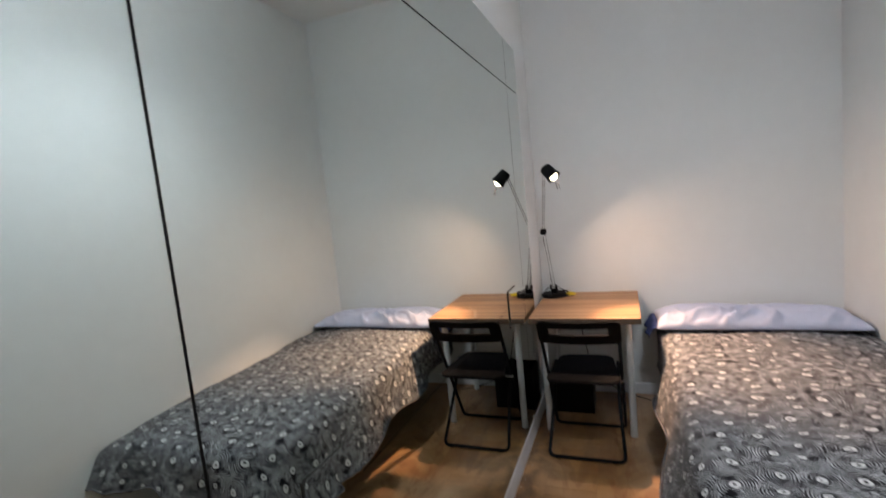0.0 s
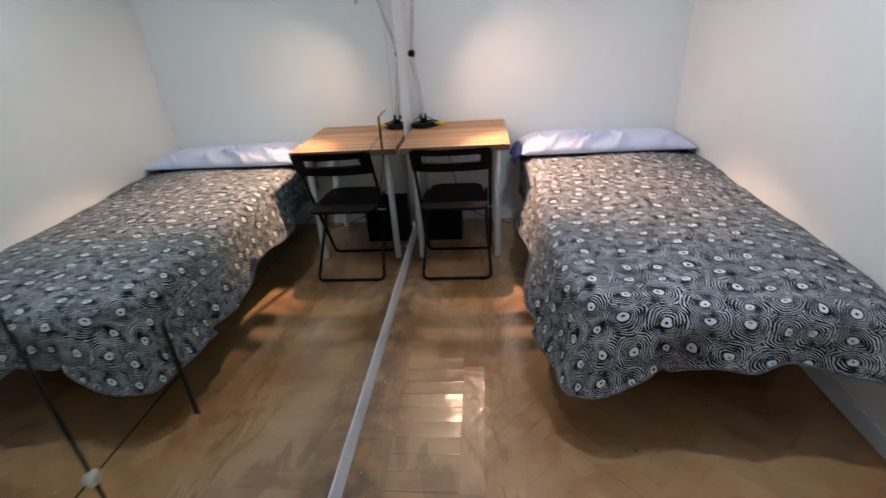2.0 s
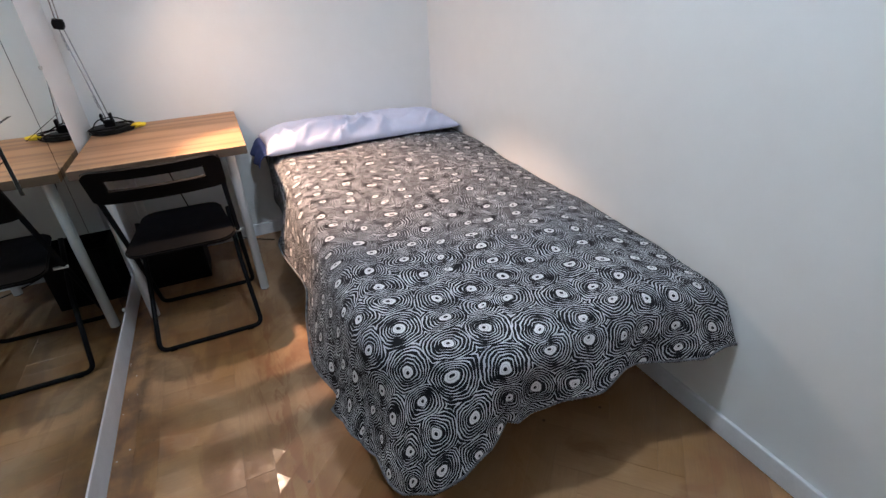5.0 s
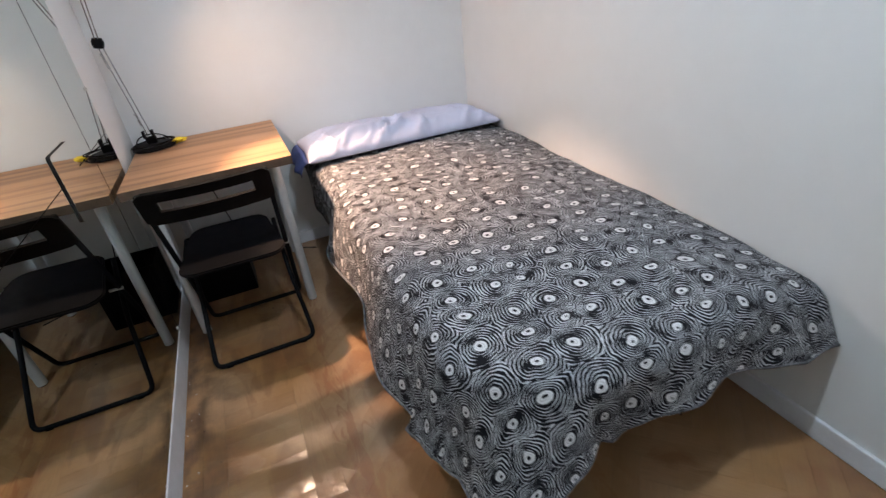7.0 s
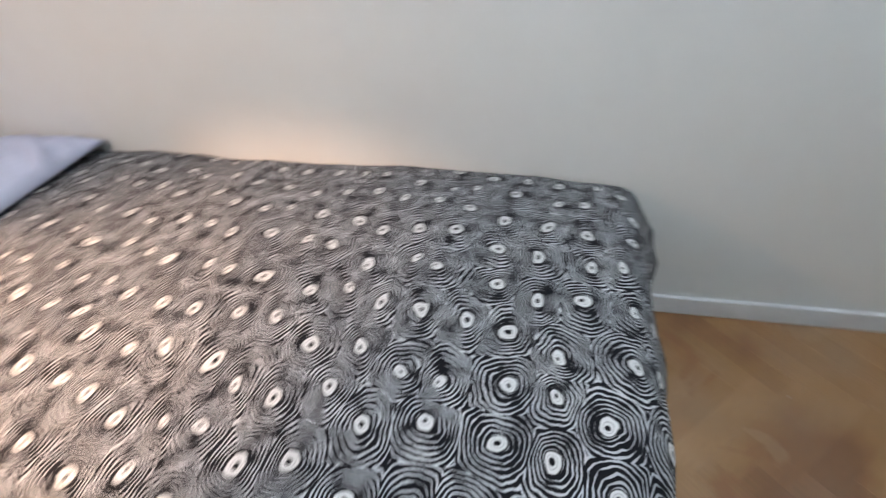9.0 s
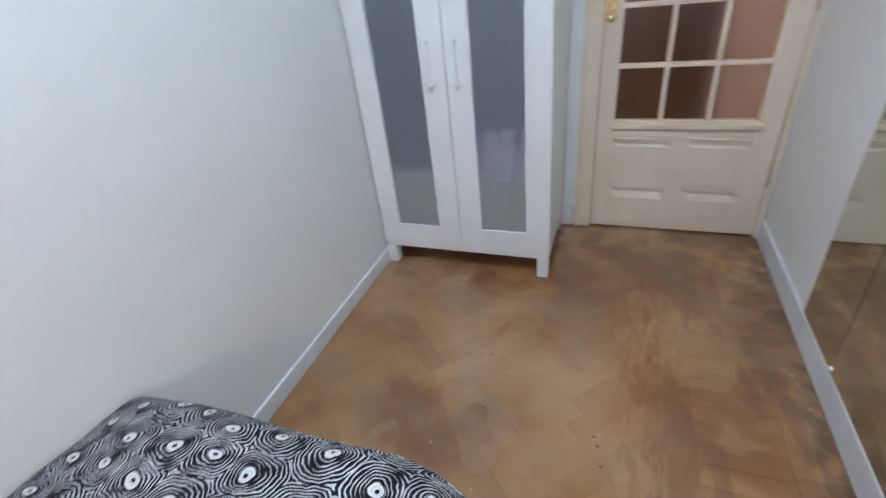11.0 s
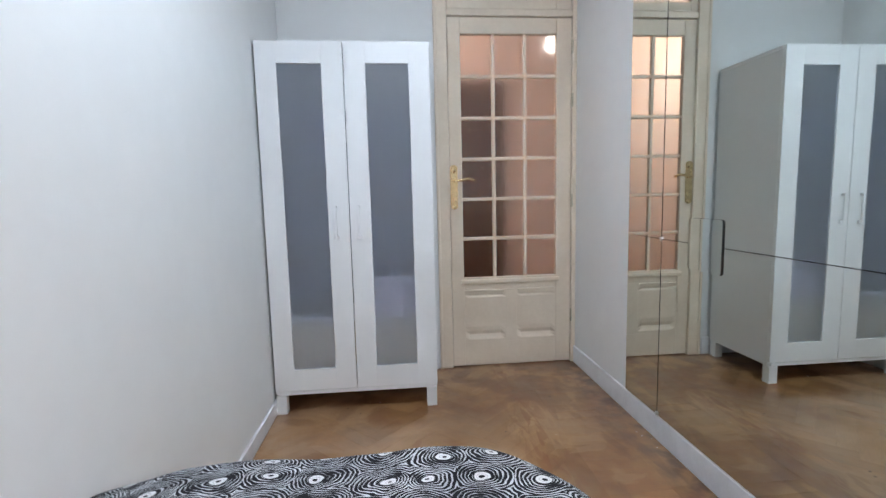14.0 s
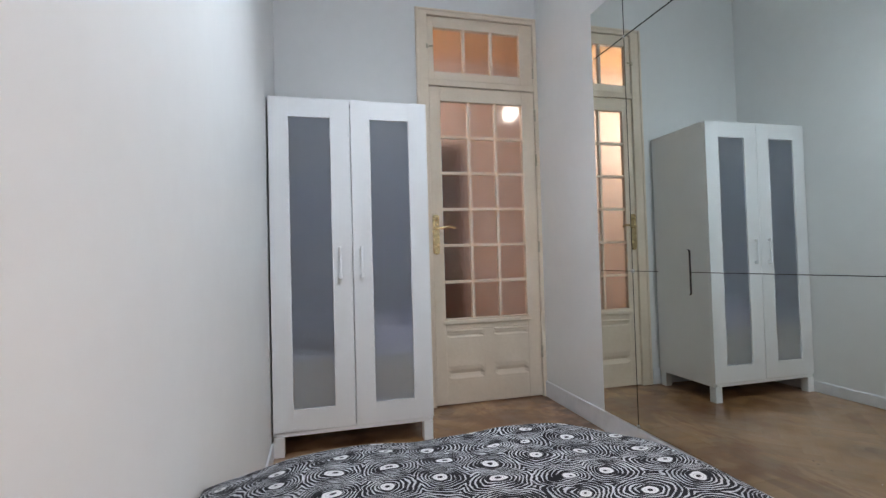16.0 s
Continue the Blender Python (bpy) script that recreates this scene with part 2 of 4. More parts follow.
def glass_material(name, color, rough, bump_scale, bump, coat_rough, transmission=1.0, ior=1.25):
    m = bpy.data.materials.new(name)
    m.use_nodes = True
    t, p = m.node_tree, m.node_tree.nodes["Principled BSDF"]
    p.inputs["Base Color"].default_value = (*color, 1)
    p.inputs["Roughness"].default_value, p.inputs["IOR"].default_value = rough, ior
    p.inputs["Transmission Weight"].default_value = transmission
    p.inputs["Coat Weight"].default_value, p.inputs["Coat Roughness"].default_value = 1.0, coat_rough
    tc, b = t.nodes.new("ShaderNodeTexCoord"), t.nodes.new("ShaderNodeBump")
    b.inputs["Strength"].default_value, b.inputs["Distance"].default_value = bump, 0.003
    t.links.new(noise_tex(t, tc.outputs["Object"], bump_scale, 2), b.inputs["Height"])
    t.links.new(b.outputs[0], p.inputs["Normal"])
    t.links.new(b.outputs[0], p.inputs["Coat Normal"])
    return m


def glow_material(name, color, strength):
    m = bpy.data.materials.new(name)
    m.use_nodes = True
    p = m.node_tree.nodes["Principled BSDF"]
    p.inputs["Base Color"].default_value = (0.8, 0.8, 0.8, 1)
    p.inputs["Emission Color"].default_value = (*color, 1)
    p.inputs["Emission Strength"].default_value = strength
    return m


M_WALL = mat("white_wall_paint", (0.745, 0.755, 0.755), 0.75, vary=0.02, scale=1.5, second=(0.775, 0.785, 0.785), bump=0.25, bump_scale=45)
M_CEIL = mat("ceiling_paint", (0.78, 0.78, 0.77), 0.85, vary=0.02, scale=2, bump=0.15, bump_scale=60)
M_TRIM = mat("grey_white_gloss_paint", (0.71, 0.72, 0.75), 0.45, vary=0.08, scale=12, bump=0.5, bump_scale=30)
M_FLOOR = floor_material()
M_JOINT = mat("amber_joint_filler", (0.30, 0.165, 0.072), 0.6, vary=0.3, scale=20)
M_DOOR = mat("aged_cream_gloss_paint", (0.80, 0.675, 0.53), 0.38, vary=0.09, scale=5, second=(0.82, 0.71, 0.575), bump=0.45, bump_scale=28, coat=0.2)
M_BRASS = mat("worn_brass", (0.82, 0.66, 0.38), 0.25, 1.0, vary=0.15, scale=40)
M_IRON = mat("painted_iron", (0.50, 0.44, 0.33), 0.5, 0.3, vary=0.2, scale=60)
M_MIRROR = mat("silvered_glass", (0.735, 0.785, 0.76), 0.006, 1.0)
M_MIRROR_BACK = mat("black_mirror_backing", (0.012, 0.012, 0.012), 0.7, vary=0.3, scale=30)
M_SCREW = mat("nickel_screw", (0.6, 0.6, 0.58), 0.3, 1.0, vary=0.1, scale=80)
M_WARD = mat("white_foil_fronts", (0.80, 0.81, 0.82), 0.40, vary=0.015, scale=4, second=(0.82, 0.83, 0.84), bump=0.12, bump_scale=90)
M_WARD_IN = mat("white_melamine", (0.84, 0.85, 0.86), 0.6, vary=0.03, scale=5)
M_FROST = glass_material("frosted_blue_grey_panel", (0.76, 0.81, 0.91), 0.29, 60, 0.03, 0.5, 0.88, 1.08)
M_PANE = glass_material("hammered_glass", (0.96, 0.93, 0.90), 0.27, 34, 1.0, 0.03)
M_STEEL = mat("satin_grey_steel_tube", (0.60, 0.61, 0.62), 0.35, 0.25, vary=0.04, scale=20)
M_BLACK = mat("black_powder_coat", (0.003, 0.003, 0.004), 0.5, vary=0.25, scale=25, bump=0.1, bump_scale=300)
M_PLASTIC = mat("black_plastic", (0.003, 0.003, 0.004), 0.5, vary=0.25, scale=25)
for black in (M_BLACK, M_PLASTIC):
    black.node_tree.nodes["Principled BSDF"].inputs["Specular IOR Level"].default_value = 0.10
M_CHROME = mat("chromed_rod", (0.42, 0.42, 0.42), 0.25, 1.0, vary=0.1, scale=50)
M_DESK = plank_material()
M_DESK_EDGE = mat("dark_board_edge", (0.11, 0.07, 0.045), 0.5, vary=0.25, scale=30)
M_DUVET = duvet_material()
M_HEM = mat("black_seam_cotton", (0.02, 0.02, 0.024), 0.9, vary=0.5, scale=60, second=(0.22, 0.22, 0.24))
M_PILLOW = mat("lilac_cotton", (0.54, 0.575, 0.74), 0.95, vary=0.05, scale=6, bump=1.0, bump_scale=26)
M_SHEET = mat("navy_cotton", (0.05, 0.07, 0.20), 0.9, vary=0.2, scale=30, bump=0.4, bump_scale=60)
M_MATTRESS = mat("ticking_fabric", (0.30, 0.29, 0.30), 0.9, vary=0.1, scale=10)
M_SLAT = mat("pale_beech", (0.36, 0.30, 0.24), 0.55, vary=0.12, scale=14)
M_YELLOW = mat("yellow_card_tag", (0.82, 0.62, 0.03), 0.6, vary=0.05, scale=30)
M_HALL = mat("peach_hall_paint", (0.73, 0.65, 0.64), 0.8, vary=0.05, scale=3)
M_HALL_CEIL = mat("ochre_hall_ceiling_paint", (0.76, 0.50, 0.27), 0.8, vary=0.04, scale=3)
M_HALL_DOOR = mat("dark_stained_door", (0.085, 0.045, 0.03), 0.45, vary=0.25, scale=8)
M_DARK_CLOTHES = mat("slate_blue_cloth", (0.06, 0.08, 0.15), 0.95, vary=0.25, scale=7)
M_PANEL_BACKER = mat("pale_panel_backer", (0.78, 0.67, 0.48), 0.8, vary=0.05, scale=8)
M_CLOTHES = mat("pale_folded_cloth", (0.80, 0.71, 0.76), 0.9, vary=0.1, scale=9)
M_OPAL = glow_material("opal_glass", CEIL_COLOR, CEIL_POWER / 0.0987)
# emission added to the shade, to brighten the walls above its cut-off
M_SHADE = glow_material("shade_with_added_glow", CEIL_COLOR, 46.0)
M_OPAL_HALL = glow_material("opal_glass_warm", HALL_COLOR, HALL_POWER / 0.478)
M_OPAL_FAR = glow_material("dim_opal_glass", (1.0, 0.93, 0.84), 7.0)
M_BULB = glow_material("lit_bulb", (1.0, 0.80, 0.58), 14.0)


# ---- mesh helpers ----
def part(name, bm, material, parent=None, label="", smooth=False, kind=""):
    me = bpy.data.meshes.new(name)
    bm.to_mesh(me)
    bm.free()
    for mm in (material if isinstance(material, tuple) else (material,)):
        me.materials.append(mm)
    if smooth:
        for f in me.polygons:
            f.use_smooth = True
    ob = new(name, me)
    ob.parent = parent
    return tagged(ob, label=label, kind=kind)


def thing(name, label, category, place=(0, 0, 0), group="", kind=""):
    ob = new(name)
    ob.location = place
    ob.empty_display_size = 0.1
    return tagged(ob, label, category, group, kind)


def box(x0, x1, y0, y1, z0, z1, bevel=0.0, bm=None, seg=2):
    own = bm is None
    bm = bm or bmesh.new()
    r = bmesh.ops.create_cube(bm, size=1, matrix=Matrix.Translation(((x0 + x1) / 2, (y0 + y1) / 2, (z0 + z1) / 2)) @ Matrix.Diagonal((x1 - x0, y1 - y0, z1 - z0, 1)))
    if bevel:
        edges = list({e for v in r["verts"] for e in v.link_edges})
        bmesh.ops.bevel(bm, geom=edges, offset=bevel, segments=seg, affect="EDGES", profile=0.5)
    return bm


def rounded(points, radius, steps=6):
    """A polyline with its inner corners rounded."""
    pts = [Vector(p) for p in points]
    out = [pts[0]]
    for a, b, c in zip(pts, pts[1:], pts[2:]):
        u, v = (a - b), (c - b)
        r = min(radius, u.length * 0.49, v.length * 0.49)
        p, q = b + u.normalized() * r, b + v.normalized() * r
        for i in range(steps + 1):
            s = i / steps
            out.append(p.lerp(b, s).lerp(b.lerp(q, s), s))
    return out + [pts[-1]]


def tube(points, radius, sides=12, bm=None, closed=False):
    bm = bm or bmesh.new()
    pts = [Vector(p) for p in points]
    rings, n, side = [], len(pts), None
    for i, p in enumerate(pts):
        d = ((pts[(i + 1) % n] if closed or i < n - 1 else p) - (pts[i - 1] if closed or i > 0 else p)).normalized()
        if side is None:
            side = d.orthogonal().normalized()
        side = (side - d * side.dot(d)).normalized()
        up = d.cross(side)
        r = radius[i] if isinstance(radius, (list, tuple)) else radius
        rings.append([bm.verts.new(p + (side * math.cos(a) + up * math.sin(a)) * r) for a in [2 * math.pi * k / sides for k in range(sides)]])
    pairs = list(zip(rings, rings[1:])) + ([(rings[-1], rings[0])] if closed else [])
    for a, b in pairs:
        for k in range(sides):
            bm.faces.new((a[k], a[(k + 1) % sides], b[(k + 1) % sides], b[k]))
    if not closed:
        bm.faces.new(rings[0][::-1])
        bm.faces.new(rings[-1])
    bmesh.ops.recalc_face_normals(bm, faces=bm.faces[:])
    return bm


def prism(outline, depth, m, bevel=0.0, hole=None):
    """An outline in the xy plane made depth thick along z, then placed by m; hole: a second outline cut through."""
    bm = bmesh.new()
    rows = []
    for z in (0, depth):
        rows.append([[bm.verts.new((x, y, z)) for x, y in o] for o in ([outline] + ([hole] if hole else []))])
    n = len(outline)
    for k in range(n):
        j = (k + 1) % n
        bm.faces.new((rows[0][0][k], rows[0][0][j], rows[1][0][j], rows[1][0][k]))
        if hole:
            bm.faces.new((rows[0][1][j], rows[0][1][k], rows[1][1][k], rows[1][1][j]))
            for r, flip in ((0, True), (1, False)):
                q = (rows[r][0][k], rows[r][0][j], rows[r][1][j], rows[r][1][k])
                bm.faces.new(q[::-1] if flip else q)
    if not hole:
        bm.faces.new(rows[0][0][::-1])
        bm.faces.new(rows[1][0])
    bmesh.ops.recalc_face_normals(bm, faces=bm.faces[:])
    bm.transform(m)
    return bm


def round_rect(w, h, r, steps=5, cx=0.0, cy=0.0):
    out = []
    for sx, sy, a0 in ((1, 1, 0), (-1, 1, 90), (-1, -1, 180), (1, -1, 270)):
        for i in range(steps + 1):
            a = radians(a0 + 90 * i / steps)
            out.append((cx + sx * (w / 2 - r) + r * math.cos(a), cy + sy * (h / 2 - r) + r * math.sin(a)))
    return out


# ---- the room's shell ----
T = 0.12
part("wall_north", box(XW - T, W + T, 0, T, 0, H), M_WALL, kind="structure")
part("wall_east", box(W, W + T, -L - T, 0, 0, H), M_WALL, kind="structure")
part("wall_west", box(XW - T, XW, -L - T, 0, 0, H), M_WALL, kind="structure")
DX0, DX1, DTOP = XW, 0.850, 2.62
bm = box(DX1, W, -L - T, -L, 0, H)
box(DX0, DX1, -L - T, -L, DTOP, H, bm=bm)
part("wall_south", bm, M_WALL, kind="structure")
part("ceiling", box(XW - T, W + T, -L - T, T, H, H + 0.1), M_CEIL, kind="structure")

# skirtings
tagged(part("baseboard", box(W - 0.013, W, -L, 0, 0, 0.072, 0.004), M_TRIM), kind="structure")
tagged(part("baseboard", box(XW, 0.002, -L, 0, 0, 0.106, 0.003), M_TRIM), kind="structure")
tagged(part("baseboard", box(0.002, W - 0.013, -0.013, 0, 0, 0.072, 0.004), M_TRIM), kind="structure")
tagged(part("baseboard", box(DX1 + 0.012, W - 0.013, -L, -L + 0.014, 0, 0.115, 0.005), M_TRIM), kind="structure")

# ---- hall behind the door ----
HY = -5.36
part("hall_wall", box(-1.4, 2.4, HY - 0.1, HY, 0, H), M_HALL, kind="structure")
part("hall_wall", box(-1.5, -1.4, HY - 0.1, -L - T, 0, H), M_HALL, kind="structure")
part("hall_wall", box(2.4, 2.5, HY - 0.1, -L - T, 0, H), M_HALL, kind="structure")
bm = box(-1.4, XW, -L - T - 0.02, -L - T, 0, H)
box(DX1, 2.4, -L - T - 0.02, -L - T, 0, H, bm=bm)
box(XW, DX1, -L - T - 0.02, -L - T, DTOP, H, bm=bm)
part("hall_wall", bm, M_HALL, kind="structure")
part("hall_floor", box(-1.5, 2.5, HY - 0.1, -L - T, -0.06, 0), M_JOINT, kind="structure")
part("hall_ceiling", box(-1.5, 2.5, HY - 0.1, -L - T, H, H + 0.1), M_HALL_CEIL, kind="structure")
hall_door = thing("hall_door", "dark brown closed wooden door across the hall", "door", (0.56, HY, 0))
part("leaf", box(-0.46, 0.46, 0.0, 0.04, 0.005, 2.10, 0.004), M_HALL_DOOR, hall_door)
for place, radius, glow in (((1.80, -4.72, 2.35), 0.11, M_OPAL_HALL), ((-0.12, -4.60, 2.20), 0.05, M_OPAL_FAR)):
    hall_lamp = thing("hall_lamp", "lit warm opal globe lamp hanging in the hall", "ceiling lamp", place)
    bm = bmesh.new()
    bmesh.ops.create_uvsphere(bm, u_segments=24, v_segments=14, radius=radius)
    part("globe", bm, glow, hall_lamp, smooth=True)
    part("rod", tube([(0, 0, radius - 0.006), (0, 0, H - place[2])], 0.008), M_BRASS, hall_lamp)

# ---- ceiling lamp of the room ----
cl = thing("ceiling_lamp", "lit round bulb in a white metal shade on a short rod", "ceiling lamp", CEIL_LAMP)
bm = bmesh.new()
bmesh.ops.create_uvsphere(bm, u_segments=24, v_segments=14, radius=0.05)
part("bulb", bm, M_OPAL, cl, smooth=True)
bm, rings = bmesh.new(), []
for z, r in ((0.075, 0.020), (0.070, 0.045), (0.030, 0.085), (-0.068, 0.118), (-0.068, 0.115), (0.028, 0.082), (0.066, 0.044), (0.071, 0.020)):
    rings.append([bm.verts.new((r * math.cos(2 * math.pi * k / 36), r * math.sin(2 * math.pi * k / 36), z)) for k in range(36)])
for a, b2 in zip(rings, rings[1:]):
    for k in range(36):
        bm.faces.new((a[k], a[(k + 1) % 36], b2[(k + 1) % 36], b2[k]))
bmesh.ops.recalc_face_normals(bm, faces=bm.faces[:])
part("shade", bm, M_SHADE, cl, "white shade with a glow added to brighten the upper walls", smooth=True)
part("socket", tube([(0, 0, 0.045), (0, 0, 0.095)], 0.019, 16), M_PLASTIC, cl)
part("rod", tube([(0, 0, 0.095), (0, 0, H - CEIL_LAMP[2] - 0.02)], 0.007), M_CHROME, cl)
part("canopy", tube([(0, 0, H - CEIL_LAMP[2] - 0.03), (0, 0, H - CEIL_LAMP[2] - 0.002)], [0.05, 0.055], 24), M_CHROME, cl)


# ---- mirror wall: panels over a dark backing, nickel screws, raised square plates ----
MY0, MY1, MZ0, MZ1 = -3.150, -0.402, 0.112, 2.290
VS, HS = (-2.868, -0.690), (0.872, 2.032)
mirror = thing("mirror_wall", "frameless wall mirror of several panels with thin black joints", "mirror", (0, (MY0 + MY1) / 2, MZ0))
org = Vector(mirror.location)


def in_mirror(x0, x1, y0, y1, z0, z1, bevel=0.0):
    return box(x0 - org.x, x1 - org.x, y0 - org.y, y1 - org.y, z0 - org.z, z1 - org.z, bevel)


part("backing", in_mirror(XW + 0.001, -0.006, MY0 + 0.002, MY1 - 0.002, MZ0 + 0.001, MZ1 - 0.002), M_MIRROR_BACK, mirror)
ys, zs, g = (MY0, *VS, MY1), (MZ0, *HS, MZ1), 0.0028
for i in range(3):
    for j in range(3):
        part("mirror_panel", in_mirror(-0.005, 0.0, ys[i] + (g if i else 0), ys[i + 1] - (g if i < 2 else 0), zs[j] + (0, 0.0013, 0.0034)[j], zs[j + 1] - (0.0013, 0.0034, 0)[j]), M_MIRROR, mirror)
for y, z, r in ((-2.868, 0.872, 0.010), (-2.868, 0.118, 0.009), (-3.140, 1.072, 0.006), (-0.408, 1.03, 0.007), (-0.690, 0.118, 0.009), (-2.868, 2.032, 0.007)):
    part("screw", tube([(0.0, y - org.y, z - org.z), (0.004, y - org.y, z - org.z), (0.006, y - org.y, z - org.z)], [r, r, r * 0.5], 14), M_SCREW, mirror, smooth=False)
for yc, zc in ((-2.590, 0.872), (-0.975, 0.860)):
    m = Matrix.Translation((0.0005, yc - org.y, zc - org.z)) @ Matrix.Rotation(radians(90), 4, "Z") @ Matrix.Rotation(radians(90), 4, "X")
    plate = part("cover_plate", prism(round_rect(0.185, 0.190, 0.012), 0.0042, m), M_MIRROR_BACK, mirror, "black-edged raised square plate with a mirror face")
    part("plate_face", prism(round_rect(0.185, 0.190, 0.012), 0.0006, Matrix.Translation((0.0044, 0, 0)) @ m), M_MIRROR, plate)


# ---- door, frame and transom ----
FY = -L                     # room side of the wall
OX0, OX1 = 0.020, 0.768     # leaf
frame_parts = bmesh.new()
box(XW, OX0 - 0.003, FY - 0.05, FY + 0.012, 0, DTOP, 0.003, bm=frame_parts)
box(OX1 + 0.003, DX1, FY - 0.05, FY + 0.014, 0, DTOP, 0.004, bm=frame_parts)
box(OX0 - 0.003, OX1 + 0.003, FY - 0.05, FY + 0.012, 2.578, DTOP, 0.003, bm=frame_parts)
box(OX0 - 0.003, OX1 + 0.003, FY - 0.05, FY + 0.008, 2.108, 2.146, 0.003, bm=frame_parts)
door_frame = part("door_frame", frame_parts, M_DOOR, kind="structure")
part("frame_moulding", box(DX1 - 0.018, DX1 - 0.002, FY + 0.0145, FY + 0.024, 0, DTOP - 0.004, 0.004), M_DOOR, door_frame)
part("frame_moulding", box(XW + 0.002, DX1 - 0.020, FY + 0.0125, FY + 0.022, DTOP - 0.018, DTOP - 0.004, 0.004), M_DOOR, door_frame)


def glazed(name, label, z0, z1, gx, gz, lower):
    """A glazed leaf: stiles, rails, glazing bars, panes; gx and gz: edges of the glass rows; lower: fielded panels below."""
    leaf = thing(name, label, "door" if lower else "window", ((OX0 + OX1) / 2, FY, z0))
    ox, oy, oz = leaf.location

    def b(x0, x1, y0, y1, za, zb, bev=0.003):
        return box(x0 - ox, x1 - ox, y0 - oy, y1 - oy, za - oz, zb - oz, bev)

    yb, yf = FY - 0.040, FY - 0.002
    part("stile", b(OX0, gx[0], yb, yf, z0, z1), M_DOOR, leaf)
    part("stile", b(gx[-1], OX1, yb, yf, z0, z1), M_DOOR, leaf)
    part("rail", b(gx[0], gx[-1], yb, yf - 0.0005, gz[-1], z1), M_DOOR, leaf)
    part("rail", b(gx[0], gx[-1], yb, yf - 0.0005, (0.49 if lower else z0), gz[0]), M_DOOR, leaf)
    for x in gx[1:-1]:
        part("glazing_bar", b(x - 0.010, x + 0.010, yb + 0.006, yf - 0.004, gz[0], gz[-1], 0.004), M_DOOR, leaf)
    for z in gz[1:-1]:
        part("glazing_bar", b(gx[0], gx[-1], yb + 0.007, yf - 0.005, z - 0.010, z + 0.010, 0.004), M_DOOR, leaf)
    for x0, x1 in zip(gx, gx[1:]):
        for za, zb in zip(gz, gz[1:]):
            part("glass_pane", b(x0 + 0.001, x1 - 0.001, FY - 0.022, FY - 0.018, za + 0.001, zb - 0.001, 0), M_PANE, leaf)
    if lower:
        part("rail", b(gx[0], gx[-1], yb, yf - 0.001, z0, 0.155, 0.0006), M_DOOR, leaf)
        part("muntin", b(0.365, 0.430, yb, yf - 0.001, 0.155, 0.49, 0.0006), M_DOOR, leaf)
        for x0, x1 in ((gx[0], 0.365), (0.430, gx[-1])):
            # panel sunk along its lower edge: a soft hollow over a sloped ledge, a shallow groove under the top moulding
            bm = bmesh.new()
            xs = ((x0, 0), (x0 + 0.003, 0), (x0 + 0.032, 1), (x1 - 0.032, 1), (x1 - 0.003, 0), (x1, 0))
            zs_ = ((0.155, 0), (0.172, 0), (0.190, 0.008), (0.205, 0.013), (0.228, 0.004), (0.255, 0), (0.440, 0), (0.452, 0.006), (0.466, 0.001), (0.49, 0))
            net = [[bm.verts.new((x - ox, yf - 0.001 - w * d - oy, z - oz)) for x, w in xs] for z, d in zs_]
            for r0, r1 in zip(net, net[1:]):
                for k in range(len(xs) - 1):
                    bm.faces.new((r0[k], r0[k + 1], r1[k + 1], r1[k]))
            around = [v for v in net[0]] + [r[-1] for r in net[1:]] + net[-1][-2::-1] + [r[0] for r in net[-2:0:-1]]
            back = [bm.verts.new((v.co.x, yb + 0.01 - oy, v.co.z)) for v in around]
            for k in range(len(around)):
                j = (k + 1) % len(around)
                bm.faces.new((around[k], back[k], back[j], around[j]))
            bm.faces.new(back)
            bmesh.ops.recalc_face_normals(bm, faces=bm.faces[:])
            part("panel", bm, M_DOOR, leaf)
            part("panel_moulding", b(x0 + 0.008, x1 - 0.008, yf - 0.006, yf + 0.007, 0.476, 0.490, 0.004), M_DOOR, leaf)
        part("weather_rail", b(gx[0] - 0.02, gx[-1] + 0.02, yf, yf + 0.014, 0.528, 0.556, 0.006), M_DOOR, leaf)
    return leaf


gx = (0.112, 0.305, 0.497, 0.692)
door_1 = glazed("door_1", "closed cream painted door with eighteen hammered glass panes", 0.008, 2.104, gx,
                tuple(0.566 + (2.010 - 0.566) * k / 6 for k in range(7)), True)
transom = glazed("transom_window", "closed cream transom with three hammered panes over the door", 2.150, 2.574,
                 (0.115, 0.322, 0.518, 0.728), (2.205, 2.500), False)
px_, py_ = 0.744 - door_1.location.x, 0.0
m = Matrix.Translation((px_, 0.0, 1.122 - 0.008)) @ Matrix.Rotation(radians(90), 4, "X") @ Matrix.Translation((0, 0, -0.003))
outline = round_rect(0.042, 0.262, 0.018, 8)
backplate = part("handle_plate", prism([(x * (1.0 + 0.16 * math.cos(y * 46)), y) for x, y in outline], 0.004, Matrix.Translation((0, 0.004, 0)) @ m), M_BRASS, door_1, "ornate polished brass long plate")
part("handle_lever", tube(rounded([(px_, 0.002, 1.150), (px_, 0.045, 1.150), (px_ - 0.05, 0.050, 1.156), (px_ - 0.085, 0.048, 1.163), (px_ - 0.120, 0.046, 1.150)], 0.02), 0.0075, 12), M_BRASS, door_1, "curved brass lever handle", smooth=True)
bm = bmesh.new()
bmesh.ops.create_uvsphere(bm, u_segments=14, v_segments=8, radius=0.017, matrix=Matrix.Translation((px_, 0.005, 1.215)) @ Matrix.Diagonal((1, 0.45, 1, 1)))
bmesh.ops.create_uvsphere(bm, u_segments=14, v_segments=8, radius=0.015, matrix=Matrix.Translation((px_, 0.005, 0.995)) @ Matrix.Diagonal((1, 0.45, 1, 1)))
